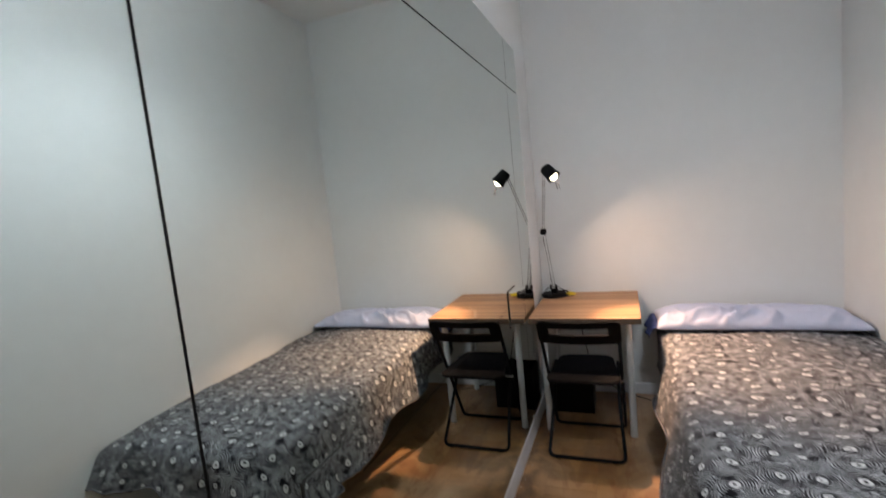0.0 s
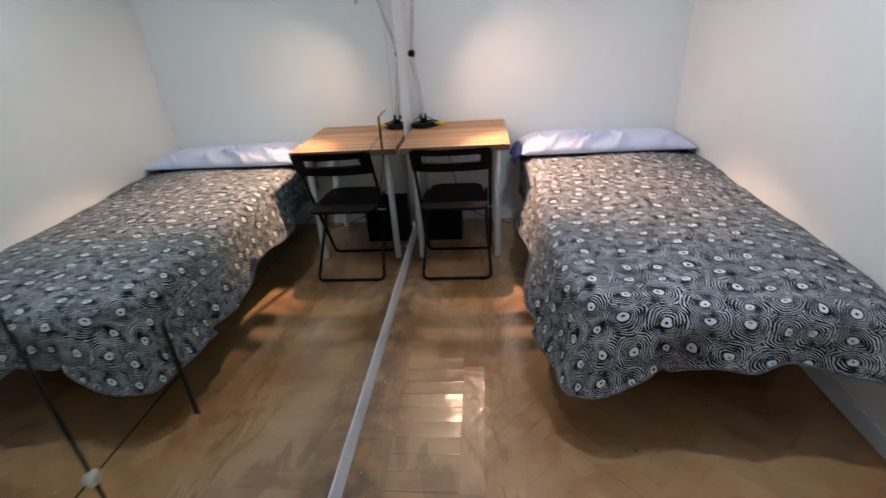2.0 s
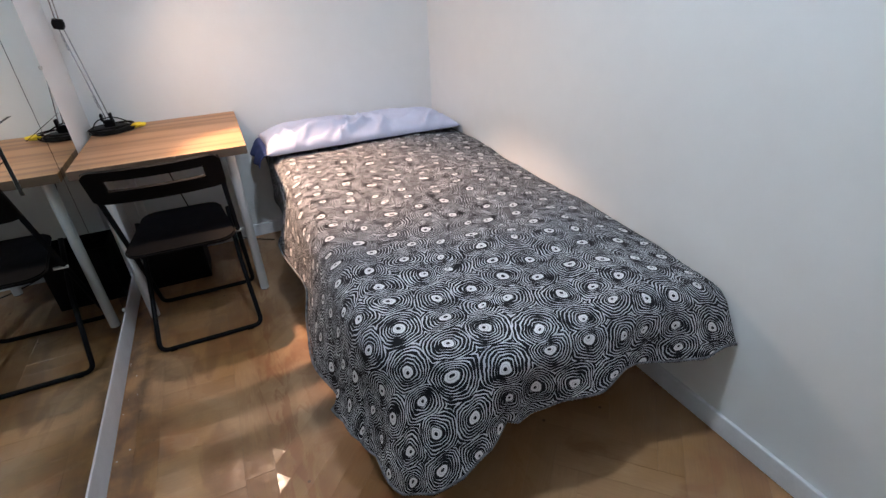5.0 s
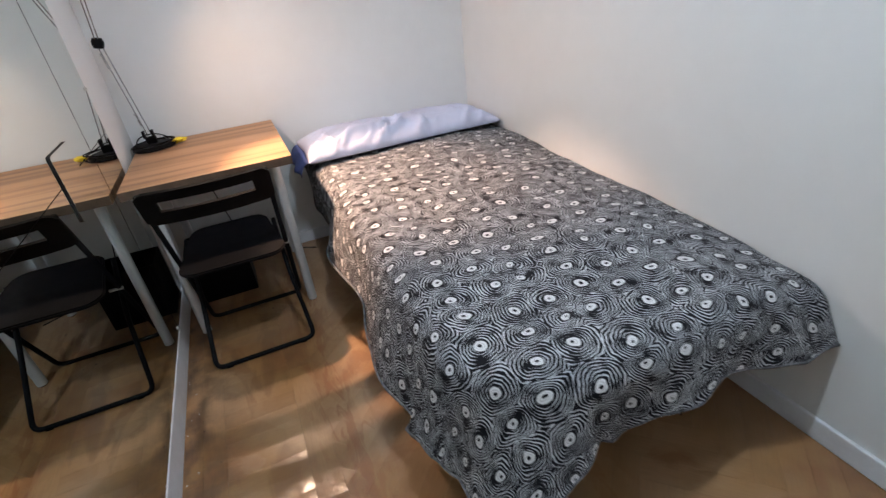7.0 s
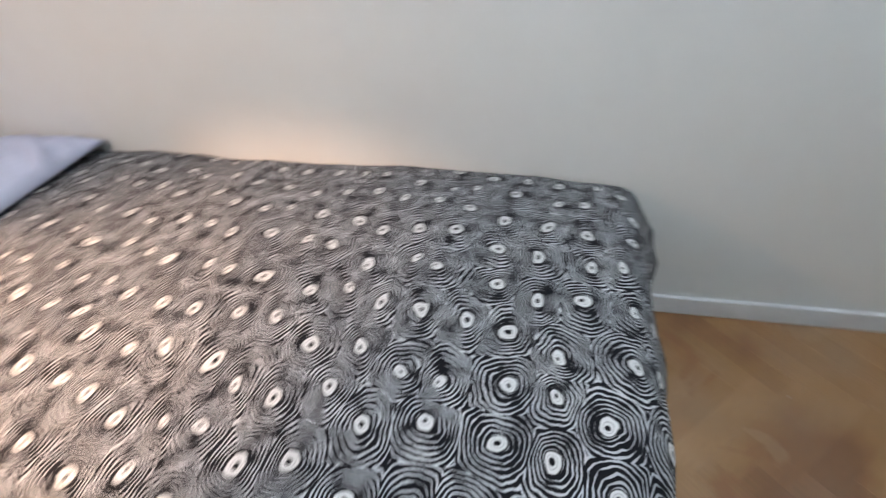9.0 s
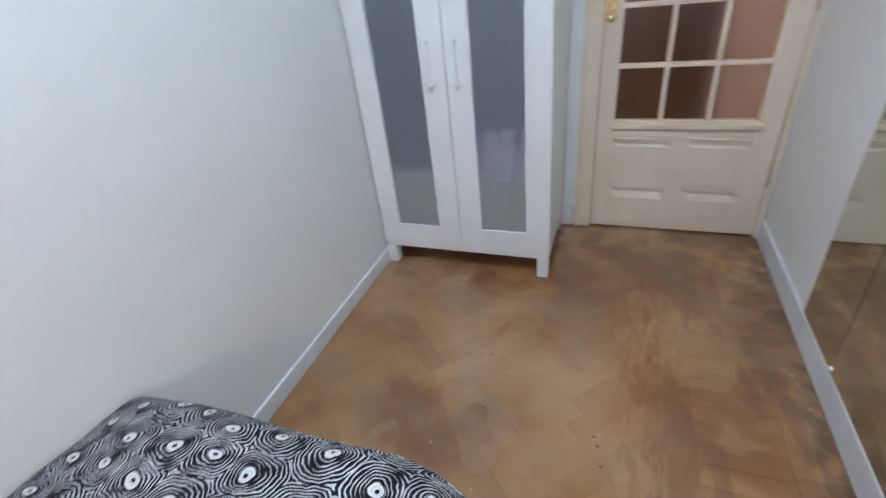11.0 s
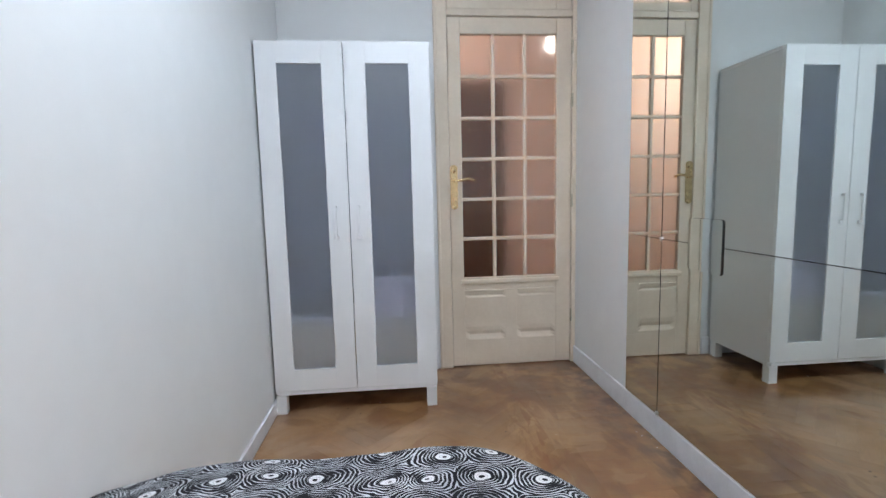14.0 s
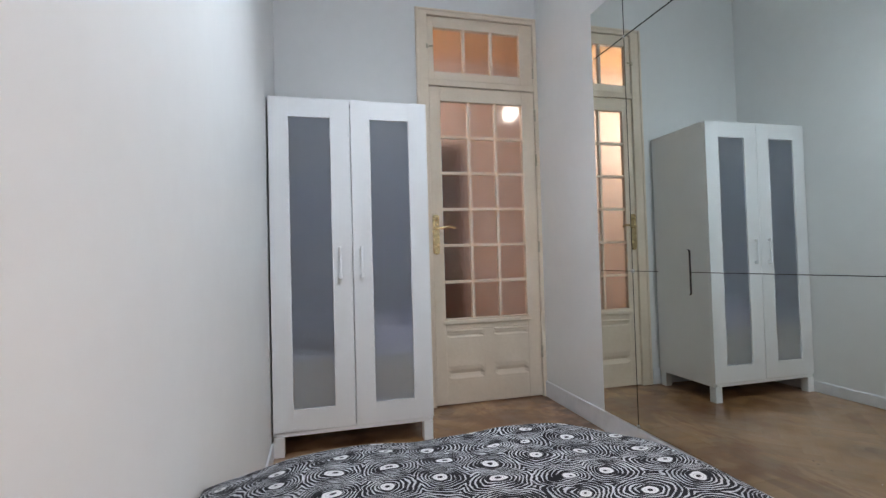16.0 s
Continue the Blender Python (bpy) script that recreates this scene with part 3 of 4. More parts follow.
part("plate_knob", bm, M_BRASS, door_1, smooth=True)
part("keyhole", box(px_ - 0.003, px_ + 0.003, 0.0036, 0.0052, 1.050, 1.072, 0.001), M_PLASTIC, door_1)
for z in (0.30, 1.02, 1.62, 1.93):
    part("hinge", tube([(-0.377, 0.008, z - 0.04), (-0.377, 0.008, z + 0.04)], 0.007, 10), M_IRON, door_1)
part("latch", box(0.372, 0.388, 0.0, 0.016, 0.20, 0.23, 0.003), M_IRON, transom)
part("latch_knob", tube([(0.368, 0.016, 0.214), (0.340, 0.022, 0.214)], 0.006, 10), M_IRON, transom)
part("hinge", tube([(-0.372, 0.008, 0.05), (-0.372, 0.008, 0.12)], 0.006, 10), M_IRON, transom)

# ---- wardrobe ----
wx0, wx1, wyf, wyb, wz0, wz1 = 0.911, 1.721, -3.331, -3.831, 0.100, 1.800
ward = thing("wardrobe", "white two-door wardrobe with frosted blue-grey panels on short legs", "wardrobe", ((wx0 + wx1) / 2, (wyf + wyb) / 2, 0))
cx, cy = ward.location.x, ward.location.y


def wb(x0, x1, y0, y1, z0, z1, bev=0.002):
    return box(x0 - cx, x1 - cx, y0 - cy, y1 - cy, z0, z1, bev)


bm = wb(wx0, wx0 + 0.016, wyb, wyf - 0.020, wz0, wz1 - 0.016)
box(wx1 - 0.016 - cx, wx1 - cx, wyb - cy, wyf - 0.020 - cy, wz0, wz1 - 0.016, 0.002, bm=bm)
box(wx0 + 0.016 - cx, wx1 - 0.016 - cx, wyb - cy, wyb + 0.006 - cy, wz0, wz1 - 0.016, 0, bm=bm)
box(wx0 + 0.016 - cx, wx1 - 0.016 - cx, wyb + 0.006 - cy, wyf - 0.021 - cy, wz0 + 0.02, wz0 + 0.036, 0, bm=bm)
part("carcass", bm, M_WARD, ward)
part("top_board", wb(wx0 - 0.003, wx1 + 0.003, wyb, wyf - 0.0205, wz1 - 0.016, wz1, 0.002), M_WARD, ward)
part("plinth_rail", wb(wx0 + 0.016, wx1 - 0.016, wyf - 0.045, wyf - 0.004, wz0, wz0 + 0.02, 0.002), M_WARD, ward)
part("shelf", wb(wx0 + 0.017, wx1 - 0.017, wyb + 0.008, wyf - 0.0205, 0.462, 0.486), M_WARD_IN, ward)
part("partition", wb((wx0 + wx1) / 2 - 0.008, (wx0 + wx1) / 2 + 0.008, wyb + 0.008, wyf - 0.090, 0.487, wz1 - 0.017), M_WARD_IN, ward)
for x in (wx0 + 0.004, wx1 - 0.054):
    for y in (wyf - 0.054, wyb + 0.004):
        part("leg", wb(x, x + 0.050, y, y + 0.050, 0, wz0 - 0.0005, 0.003), M_WARD, ward)
mid = (wx0 + wx1) / 2
for x0, x1, hx in ((wx0, mid - 0.0022, mid - 0.045), (mid + 0.0022, wx1, mid + 0.065)):
    d = part("wardrobe_door", wb(x0, x0 + 0.100, wyf - 0.019, wyf, wz0 + 0.022, wz1 - 0.003, 0.0008), M_WARD, ward)
    part("door_stile", wb(x1 - 0.100, x1 - (0.004 if x1 == wx1 else 0), wyf - 0.019, wyf, wz0 + 0.022, wz1 - 0.003, 0.0008), M_WARD, d)
    part("door_rail", wb(x0 + 0.1, x1 - 0.1, wyf - 0.019, wyf, 1.697, wz1 - 0.003, 0.0004), M_WARD, d)
    part("door_rail", wb(x0 + 0.1, x1 - 0.1, wyf - 0.019, wyf, wz0 + 0.022, 0.229, 0.0004), M_WARD, d)
    part("frosted_panel", wb(x0 + 0.099, x1 - 0.099, wyf - 0.012, wyf - 0.008, 0.228, 1.698, 0), M_FROST, d, "frosted blue-grey panel")
    bm = wb(hx - 0.006, hx + 0.006, wyf + 0.018, wyf + 0.025, 0.872, 1.036, 0.002)
    for za, zb, wide in ((0.872, 0.892, 0.011), (1.020, 1.036, 0.006)):
        box(hx - wide - cx, hx + wide - cx, wyf + 0.001 - cy, wyf + 0.0178 - cy, za, zb, 0.003, bm=bm)
    part("door_handle", bm, M_WARD, d, "white bar handle")

# unseen pale boxes, added to lighten the lower frosted panels
for x in (1.12, 1.51):
    sb = thing("storage_box", "unseen pale box added to lighten the lower wardrobe panels", "box", (x, -3.512, wz0 + 0.0365), "boxes in the wardrobe")
    part("box_body", box(-0.165, 0.165, -0.16, 0.155, 0, 0.27, 0.004), M_PANEL_BACKER, sb)
    part("box_lid", box(-0.169, 0.169, -0.164, 0.159, 0.2705, 0.318, 0.004), M_PANEL_BACKER, sb)
pile = thing("folded_clothes", "pale folded clothes on the shelf inside the wardrobe", "clothes", (1.12, -3.505, 0.4865))
z = 0.0005
for k, h in enumerate((0.045, 0.05, 0.04, 0.05)):
    part("garment", box(-0.15 + 0.008 * k, 0.15 - 0.006 * k, -0.14, 0.14 - 0.01 * k, z, z + h - 0.001, 0.015, seg=3), M_CLOTHES, pile, smooth=True)
    z += h

# clothes on hangers, made once and copied along the rail
# no garments show through; these are added to darken the upper panels
garment = thing("hanging_garment", "unseen slate-blue garment added to darken the upper wardrobe panels", "clothes", (1.05, -3.56, 0), "clothes in the wardrobe")
bm = bmesh.new()
rows_g = []
for j in range(13):
    zz = 0.60 + 1.00 * j / 12
    wd = 0.18 if j < 11 else 0.18 - 0.07 * (j - 10)
    ring_pts = []
    for k in range(24):
        a = 2 * math.pi * k / 24
        ring_pts.append(bm.verts.new((0.036 * math.sin(a) * (1 + 0.25 * math.sin(3 * a + j * 0.4)), wd * math.cos(a), zz)))
    rows_g.append(ring_pts)
for a, b2 in zip(rows_g, rows_g[1:]):
    for k in range(24):
        bm.faces.new((a[k], a[(k + 1) % 24], b2[(k + 1) % 24], b2[k]))
bm.faces.new(rows_g[0][::-1])
bm.faces.new(rows_g[-1])
bmesh.ops.recalc_face_normals(bm, faces=bm.faces[:])
part("cloth", bm, M_DARK_CLOTHES, garment, smooth=True)
part("hanger_hook", tube([(0, 0, 1.60), (0, 0, 1.655)], 0.002, 8), M_CHROME, garment)
for gxp in (0.975, 1.13, 1.21, 1.285, 1.375, 1.445, 1.52, 1.60, 1.675):
    copy_thing(garment, pose(gxp, -3.56 - 0.01 * math.sin(gxp * 40), -0.08 if gxp > 1.31 else 0.0))
part("hanging_rail", tube([(wx0 + 0.017 - cx, 0.02, 1.660), (wx1 - 0.017 - cx, 0.02, 1.660)], 0.009, 12), M_CHROME, ward)

# ---- desk ----
DZ, DXA, DXB, DYF = 0.715, 0.012, 0.617, -0.690
desk = thing("desk", "striped wood-look desk on round grey steel legs against the mirror", "desk", ((DXA + DXB) / 2, (DYF - 0.006) / 2, 0))
ox, oy = desk.location.x, desk.location.y
bm = box(DXA - ox, DXB - ox, DYF - oy, -0.006 - oy, DZ - 0.034, DZ, 0.0015)
part("tabletop", bm, M_DESK, desk, "striped brown stave laminate top")
part("front_edge", box(DXA - ox, DXB - ox, DYF - 0.0022 - oy, DYF - 0.0002 - oy, DZ - 0.033, DZ - 0.001), M_DESK_EDGE, desk)
for x in (0.078, 0.548):
    for y in (-0.605, -0.085):
        leg = part("leg", tube([(x - ox, y - oy, 0.004), (x - ox, y - oy, DZ - 0.040)], 0.019, 20), M_STEEL, desk, smooth=False)
        part("mounting_plate", tube([(x - ox, y - oy, DZ - 0.040), (x - ox, y - oy, DZ - 0.0345)], 0.045, 20), M_STEEL, leg)
        part("foot", tube([(x - ox, y - oy, 0.0), (x - ox, y - oy, 0.0038)], 0.017, 16), M_PLASTIC, leg)

bin_ = thing("storage_box", "black open-topped box on the floor under the desk", "box", (0.19, -0.26, 0))
bm = bmesh.new()
for x0, x1, y0, y1, z0, z1 in ((-0.13, 0.13, -0.10, 0.10, 0, 0.006), (-0.13, -0.124, -0.10, 0.10, 0.006, 0.27), (0.124, 0.13, -0.10, 0.10, 0.006, 0.27), (-0.124, 0.124, -0.10, -0.094, 0.006, 0.27), (-0.124, 0.124, 0.094, 0.10, 0.006, 0.27)):
    box(x0, x1, y0, y1, z0, z1, 0, bm=bm)
part("bin_body", bm, M_PLASTIC, bin_)

# ---- folding chair ----
chair = thing("folding_chair", "black steel folding chair pushed under the desk", "chair", (0.308, -0.712, 0))
R, hw = 0.0092, 0.197


def c3(x, y, z):
    return (x, y + 0.70, z)


long_tube = rounded([c3(-hw, -0.894, 0.754), c3(-hw, -0.505, R), c3(hw, -0.505, R), c3(hw, -0.894, 0.754)], 0.035)
part("back_frame", tube(long_tube, R), M_BLACK, chair, smooth=True)
short = rounded([c3(-hw + 0.022, -0.545, 0.425), c3(-hw + 0.022, -0.70, 0.25), c3(-hw + 0.002, -0.888, R), c3(hw - 0.002, -0.888, R), c3(hw - 0.022, -0.70, 0.25), c3(hw - 0.022, -0.545, 0.425)], 0.035)
part("leg_frame", tube(short, R), M_BLACK, chair, smooth=True)
seat_out = []
for sx, sy, a0, w in ((1, 1, 0, 0.155), (-1, 1, 90, 0.155), (-1, -1, 180, 0.190), (1, -1, 270, 0.190)):
    for i in range(7):
        a = radians(a0 + 15 * i)
        seat_out.append((sx * (w - 0.06) + 0.06 * math.cos(a), sy * 0.125 + 0.06 * math.sin(a)))
seat_m = Matrix.Translation(c3(0, -0.695, 0.425)) @ Matrix.Rotation(radians(3), 4, "X")
bm = prism(seat_out, 0.016, seat_m)
bmesh.ops.bevel(bm, geom=[e for e in bm.edges if len(e.link_faces) == 2 and e.calc_face_angle() > 1], offset=0.005, segments=2, affect="EDGES")
part("seat", bm, M_BLACK, chair)
# backrest: a curved plate with one long slot
bm = bmesh.new()
n = 28
lean = Vector((0, -0.400, 0.766)).normalized()
base = Vector(c3(0, -0.838, 0.636))
hgt = 0.150


def back_point(u, v, off):
    bow = 0.030 * (1 - (2 * u - 1) ** 2)
    p = base + Vector(((u - 0.5) * 2 * (hw + 0.010), -bow, 0)) + lean * (v * hgt)
    return p + Vector((0, off, 0))


for a, b2 in ((0.0, 0.40), (0.40, 0.72), (0.72, 1.0)):
    for i in range(n):
        u0, u1 = i / n, (i + 1) / n
        if a == 0.40 and 0.13 < (u0 + u1) / 2 < 0.87:
            continue

        def edge(u, v):
            e = min(u, 1 - u)
            drop = 0.16 * max(0, 1 - e / 0.07) ** 2
            return v * (1 - drop) if v == 1.0 else v + (0.10 * max(0, 1 - e / 0.07) ** 2 if v == 0 else 0)

        q = [(u0, edge(u0, a)), (u1, edge(u1, a)), (u1, edge(u1, b2)), (u0, edge(u0, b2))]
        bm.faces.new([bm.verts.new(back_point(u, v, 0)) for u, v in q])
bmesh.ops.remove_doubles(bm, verts=bm.verts[:], dist=1e-5)
bmesh.ops.recalc_face_normals(bm, faces=bm.faces[:])
bmesh.ops.solidify(bm, geom=bm.faces[:], thickness=0.010)
part("backrest", bm, M_BLACK, chair, smooth=False)
for s in (-1, 1):
    part("pivot", tube([c3(s * (hw - 0.034), -0.700, 0.372), c3(s * (hw + 0.012), -0.700, 0.372)], 0.006, 10), M_SCREW, chair)
    part("floor_cap", box(s * (hw - 0.05) - 0.012, s * (hw - 0.05) + 0.012, c3(0, -0.897, 0)[1], c3(0, -0.879, 0)[1], 0, 0.006, 0.001), M_PLASTIC, chair)

# ---- desk lamp ----
BASE = Vector((0.088, -0.105, DZ + 0.0005))
dl = thing("desk_lamp", "lit black desk lamp with thin chrome arms on the desk", "desk lamp", BASE)


def dp(p):
    return Vector(p) - BASE


part("lamp_base", tube([(0, 0, 0), (0, 0, 0.008), (0, 0, 0.016), (0, 0, 0.020)], [0.082, 0.085, 0.074, 0.02], 36), M_PLASTIC, dl)
bm = box(-0.022, 0.022, -0.012, 0.012, 0.018, 0.050, 0.004)
box(-0.026, -0.016, -0.018, 0.010, 0.046, 0.078, 0.003, bm=bm)
box(0.010, 0.020, -0.018, 0.010, 0.046, 0.078, 0.003, bm=bm)
part("base_joint", bm, M_PLASTIC, dl)
J = Vector((0.040, -0.085, 1.158))
P0 = Vector((0.088, -0.105, DZ + 0.055))
for dx in (-0.007, 0.009):
    part("lower_arm", tube([dp(P0 + Vector((dx, 0, 0))), dp(J + Vector((dx, 0, 0)))], 0.0024, 8), M_CHROME, dl)
bm = box(-0.018, 0.018, -0.014, 0.014, -0.020, 0.020, 0.005)
bmesh.ops.create_cone(bm, segments=16, radius1=0.011, radius2=0.011, depth=0.042, cap_ends=True, matrix=Matrix.Rotation(radians(90), 4, "Y"))
bm.transform(Matrix.Translation(dp(J)) @ Matrix.Rotation(radians(10), 4, "Y"))
part("elbow_joint", bm, M_PLASTIC, dl)
K = LAMP_HEAD - LAMP_AXIS * 0.025 + Vector((-0.020, 0.0, -0.018))
for dx in (-0.006, 0.006):
    part("upper_arm", tube([dp(J + Vector((dx, 0, 0))), dp(K + Vector((dx, 0, 0)))], 0.0024, 8), M_CHROME, dl)
# springs along the lower arm
for a, b2 in ((0.10, 0.26), (0.74, 0.90)):
    pts, q0, q1 = [], P0.lerp(J, a), P0.lerp(J, b2)
    for i in range(61):
        s = i / 60
        pts.append(dp(q0.lerp(q1, s)) + Vector((0.0035 * math.cos(s * 75) - 0.012, 0.0035 * math.sin(s * 75), 0)))
    part("spring", tube(pts, 0.0008, 5), M_CHROME, dl)
turn = LAMP_AXIS.to_track_quat("Z", "Y").to_matrix().to_4x4()
prof = [(-0.048, 0.012), (-0.046, 0.030), (-0.036, 0.036), (0.010, 0.039), (0.045, 0.045)]
bm = bmesh.new()
sides, rings = 28, []
for z, r in prof + [(z, r - 0.0025) for z, r in prof[::-1][:4]]:
    rings.append([bm.verts.new((r * math.cos(2 * math.pi * k / sides), r * math.sin(2 * math.pi * k / sides), z)) for k in range(sides)])
for a, b2 in zip(rings, rings[1:]):
    for k in range(sides):
        bm.faces.new((a[k], a[(k + 1) % sides], b2[(k + 1) % sides], b2[k]))
bm.faces.new(rings[0][::-1])
bm.faces.new(rings[-1])
bmesh.ops.recalc_face_normals(bm, faces=bm.faces[:])
bm.transform(Matrix.Translation(dp(LAMP_HEAD)) @ turn)
part("shade", bm, M_PLASTIC, dl, "black metal lamp shade", smooth=False)
bm = bmesh.new()
bmesh.ops.create_uvsphere(bm, u_segments=20, v_segments=12, radius=0.026, matrix=Matrix.Translation(dp(LAMP_HEAD + LAMP_AXIS * 0.034)))
part("bulb", bm, M_BULB, dl, "lit warm bulb", smooth=True)
for side in (-0.006, 0.006):
    part("shade_grip", tube([dp(LAMP_HEAD + LAMP_AXIS * 0.030 + Vector((0.020 + side, side, -0.030))), dp(LAMP_HEAD + Vector((0.052 + side, -0.024 + side, -0.105)))], 0.0018, 8), M_BLACK, dl)
cable = thing("power_cable", "thin black power cable hanging behind the desk", "cable", (0.30, -0.02, 0.0))
o = Vector(cable.location)
part("cable", tube([p - o for p in rounded([(0.16, -0.06, DZ + 0.02), (0.10, -0.035, DZ + 0.05), (0.03, -0.06, DZ + 0.045), (0.02, -0.16, DZ + 0.01), (0.09, -0.205, DZ + 0.004), (0.17, -0.16, DZ + 0.004), (0.19, -0.06, DZ + 0.004), (0.21, -0.003, DZ + 0.004), (0.24, -0.003, 0.45), (0.30, -0.02, 0.14), (0.42, -0.03, 0.05), (0.55, -0.05, 0.006), (0.66, -0.12, 0.006)], 0.05)], 0.0028, 8), M_PLASTIC, cable, smooth=True)
coil = []
for i in range(91):
    s = i / 90
    a, r = 2 * math.pi * 3.1 * s + 0.5, 0.090 + 0.010 * math.sin(9 * s) + 0.006 * math.sin(31 * s)
    coil.append(Vector((BASE.x + r * math.cos(a), BASE.y + 0.92 * r * math.sin(a), DZ + 0.006 + 0.020 * s + 0.007 * math.sin(23 * s))) - o)
part("coiled_cable", tube([p if p.x + o.x > 0.006 else Vector((0.006 - o.x, p.y, p.z)) for p in coil], 0.0026, 8), M_PLASTIC, cable, "black cable coiled round the lamp base", smooth=True)
tag = thing("yellow_tag", "small crumpled yellow card tag on the desk beside the lamp", "tag", (0.200, -0.120, DZ + 0.001))
bm = bmesh.new()
bmesh.ops.create_icosphere(bm, subdivisions=2, radius=1.0)
for v in bm.verts:
    fold = 1 + 0.55 * noise.noise(v.co * 1.7 + Vector((3, 1, 2)))
    v.co = Vector((v.co.x * 0.027 * fold, v.co.y * 0.019 * fold, 0.0145 + v.co.z * 0.0125 * fold))
low = min(v.co.z for v in bm.verts)
for v in bm.verts:
    v.co.z -= low
part("card", bm, M_YELLOW, tag)

# ---- bed ----
bed = thing("bed", "single bed with slatted base and black feet beside the wall", "bed", (1.24, -1.0, 0))
bx, by = 1.24, -1.0


def bb(x0, x1, y0, y1, z0, z1, bev=0.004, seg=2):
    return box(x0 - bx, x1 - bx, y0 - by, y1 - by, z0, z1, bev, seg=seg)


part("mattress", bb(0.86, 1.640, -1.84, -0.03, 0.345, 0.440, 0.04, 3), M_MATTRESS, bed, smooth=True)
for x in (0.84, 1.668):
    part("side_rail", bb(x, x + 0.022, -1.955, -0.03, 0.285, 0.344), M_SLAT, bed)
for y in (-1.945, -0.052):
    part("end_rail", bb(0.84, 1.69, y, y + 0.022, 0.285, 0.342), M_SLAT, bed)
for k in range(12):
    part("slat", bb(0.863, 1.667, -1.86 + k * 0.155, -1.80 + k * 0.155, 0.322, 0.334, 0.002), M_SLAT, bed)
for x in (0.98, 1.560):
    for y in (-1.62, -0.30):
        part("leg", bb(x, x + 0.045, y, y + 0.045, 0, 0.284, 0.004), M_BLACK, bed)
part("corner_cap", bb(1.600, 1.705, -1.998, -1.94, 0.262, 0.330, 0.008), M_PLASTIC, bed)


def hang(q):
    """Length of cloth over the edge; q runs along the rim from the head (0) down the side (1), round the corner (2), along the foot (3)."""
    if q < 1:
        return 0.30 + 0.05 * q + 0.015 * math.sin(q * 17) + 0.06 * max(0.0, q - 0.72)
    if q < 2:
        s = q - 1
        k = min(1.0, max(0.0, (s - 0.48) / 0.44))
        return 0.366 + 0.036 * math.sin(math.pi * min(1, s)) - 0.105 * k * k * (3 - 2 * k)
    s = q - 2
    low = max(0.0, 1 - abs(s - 0.72) / 0.18)
    return 0.261 - 0.035 * min(1, s / 0.4) + 0.007 * math.sin(s * 24) + 0.025 * low - 0.008 * max(0, (s - 0.80) / 0.20)


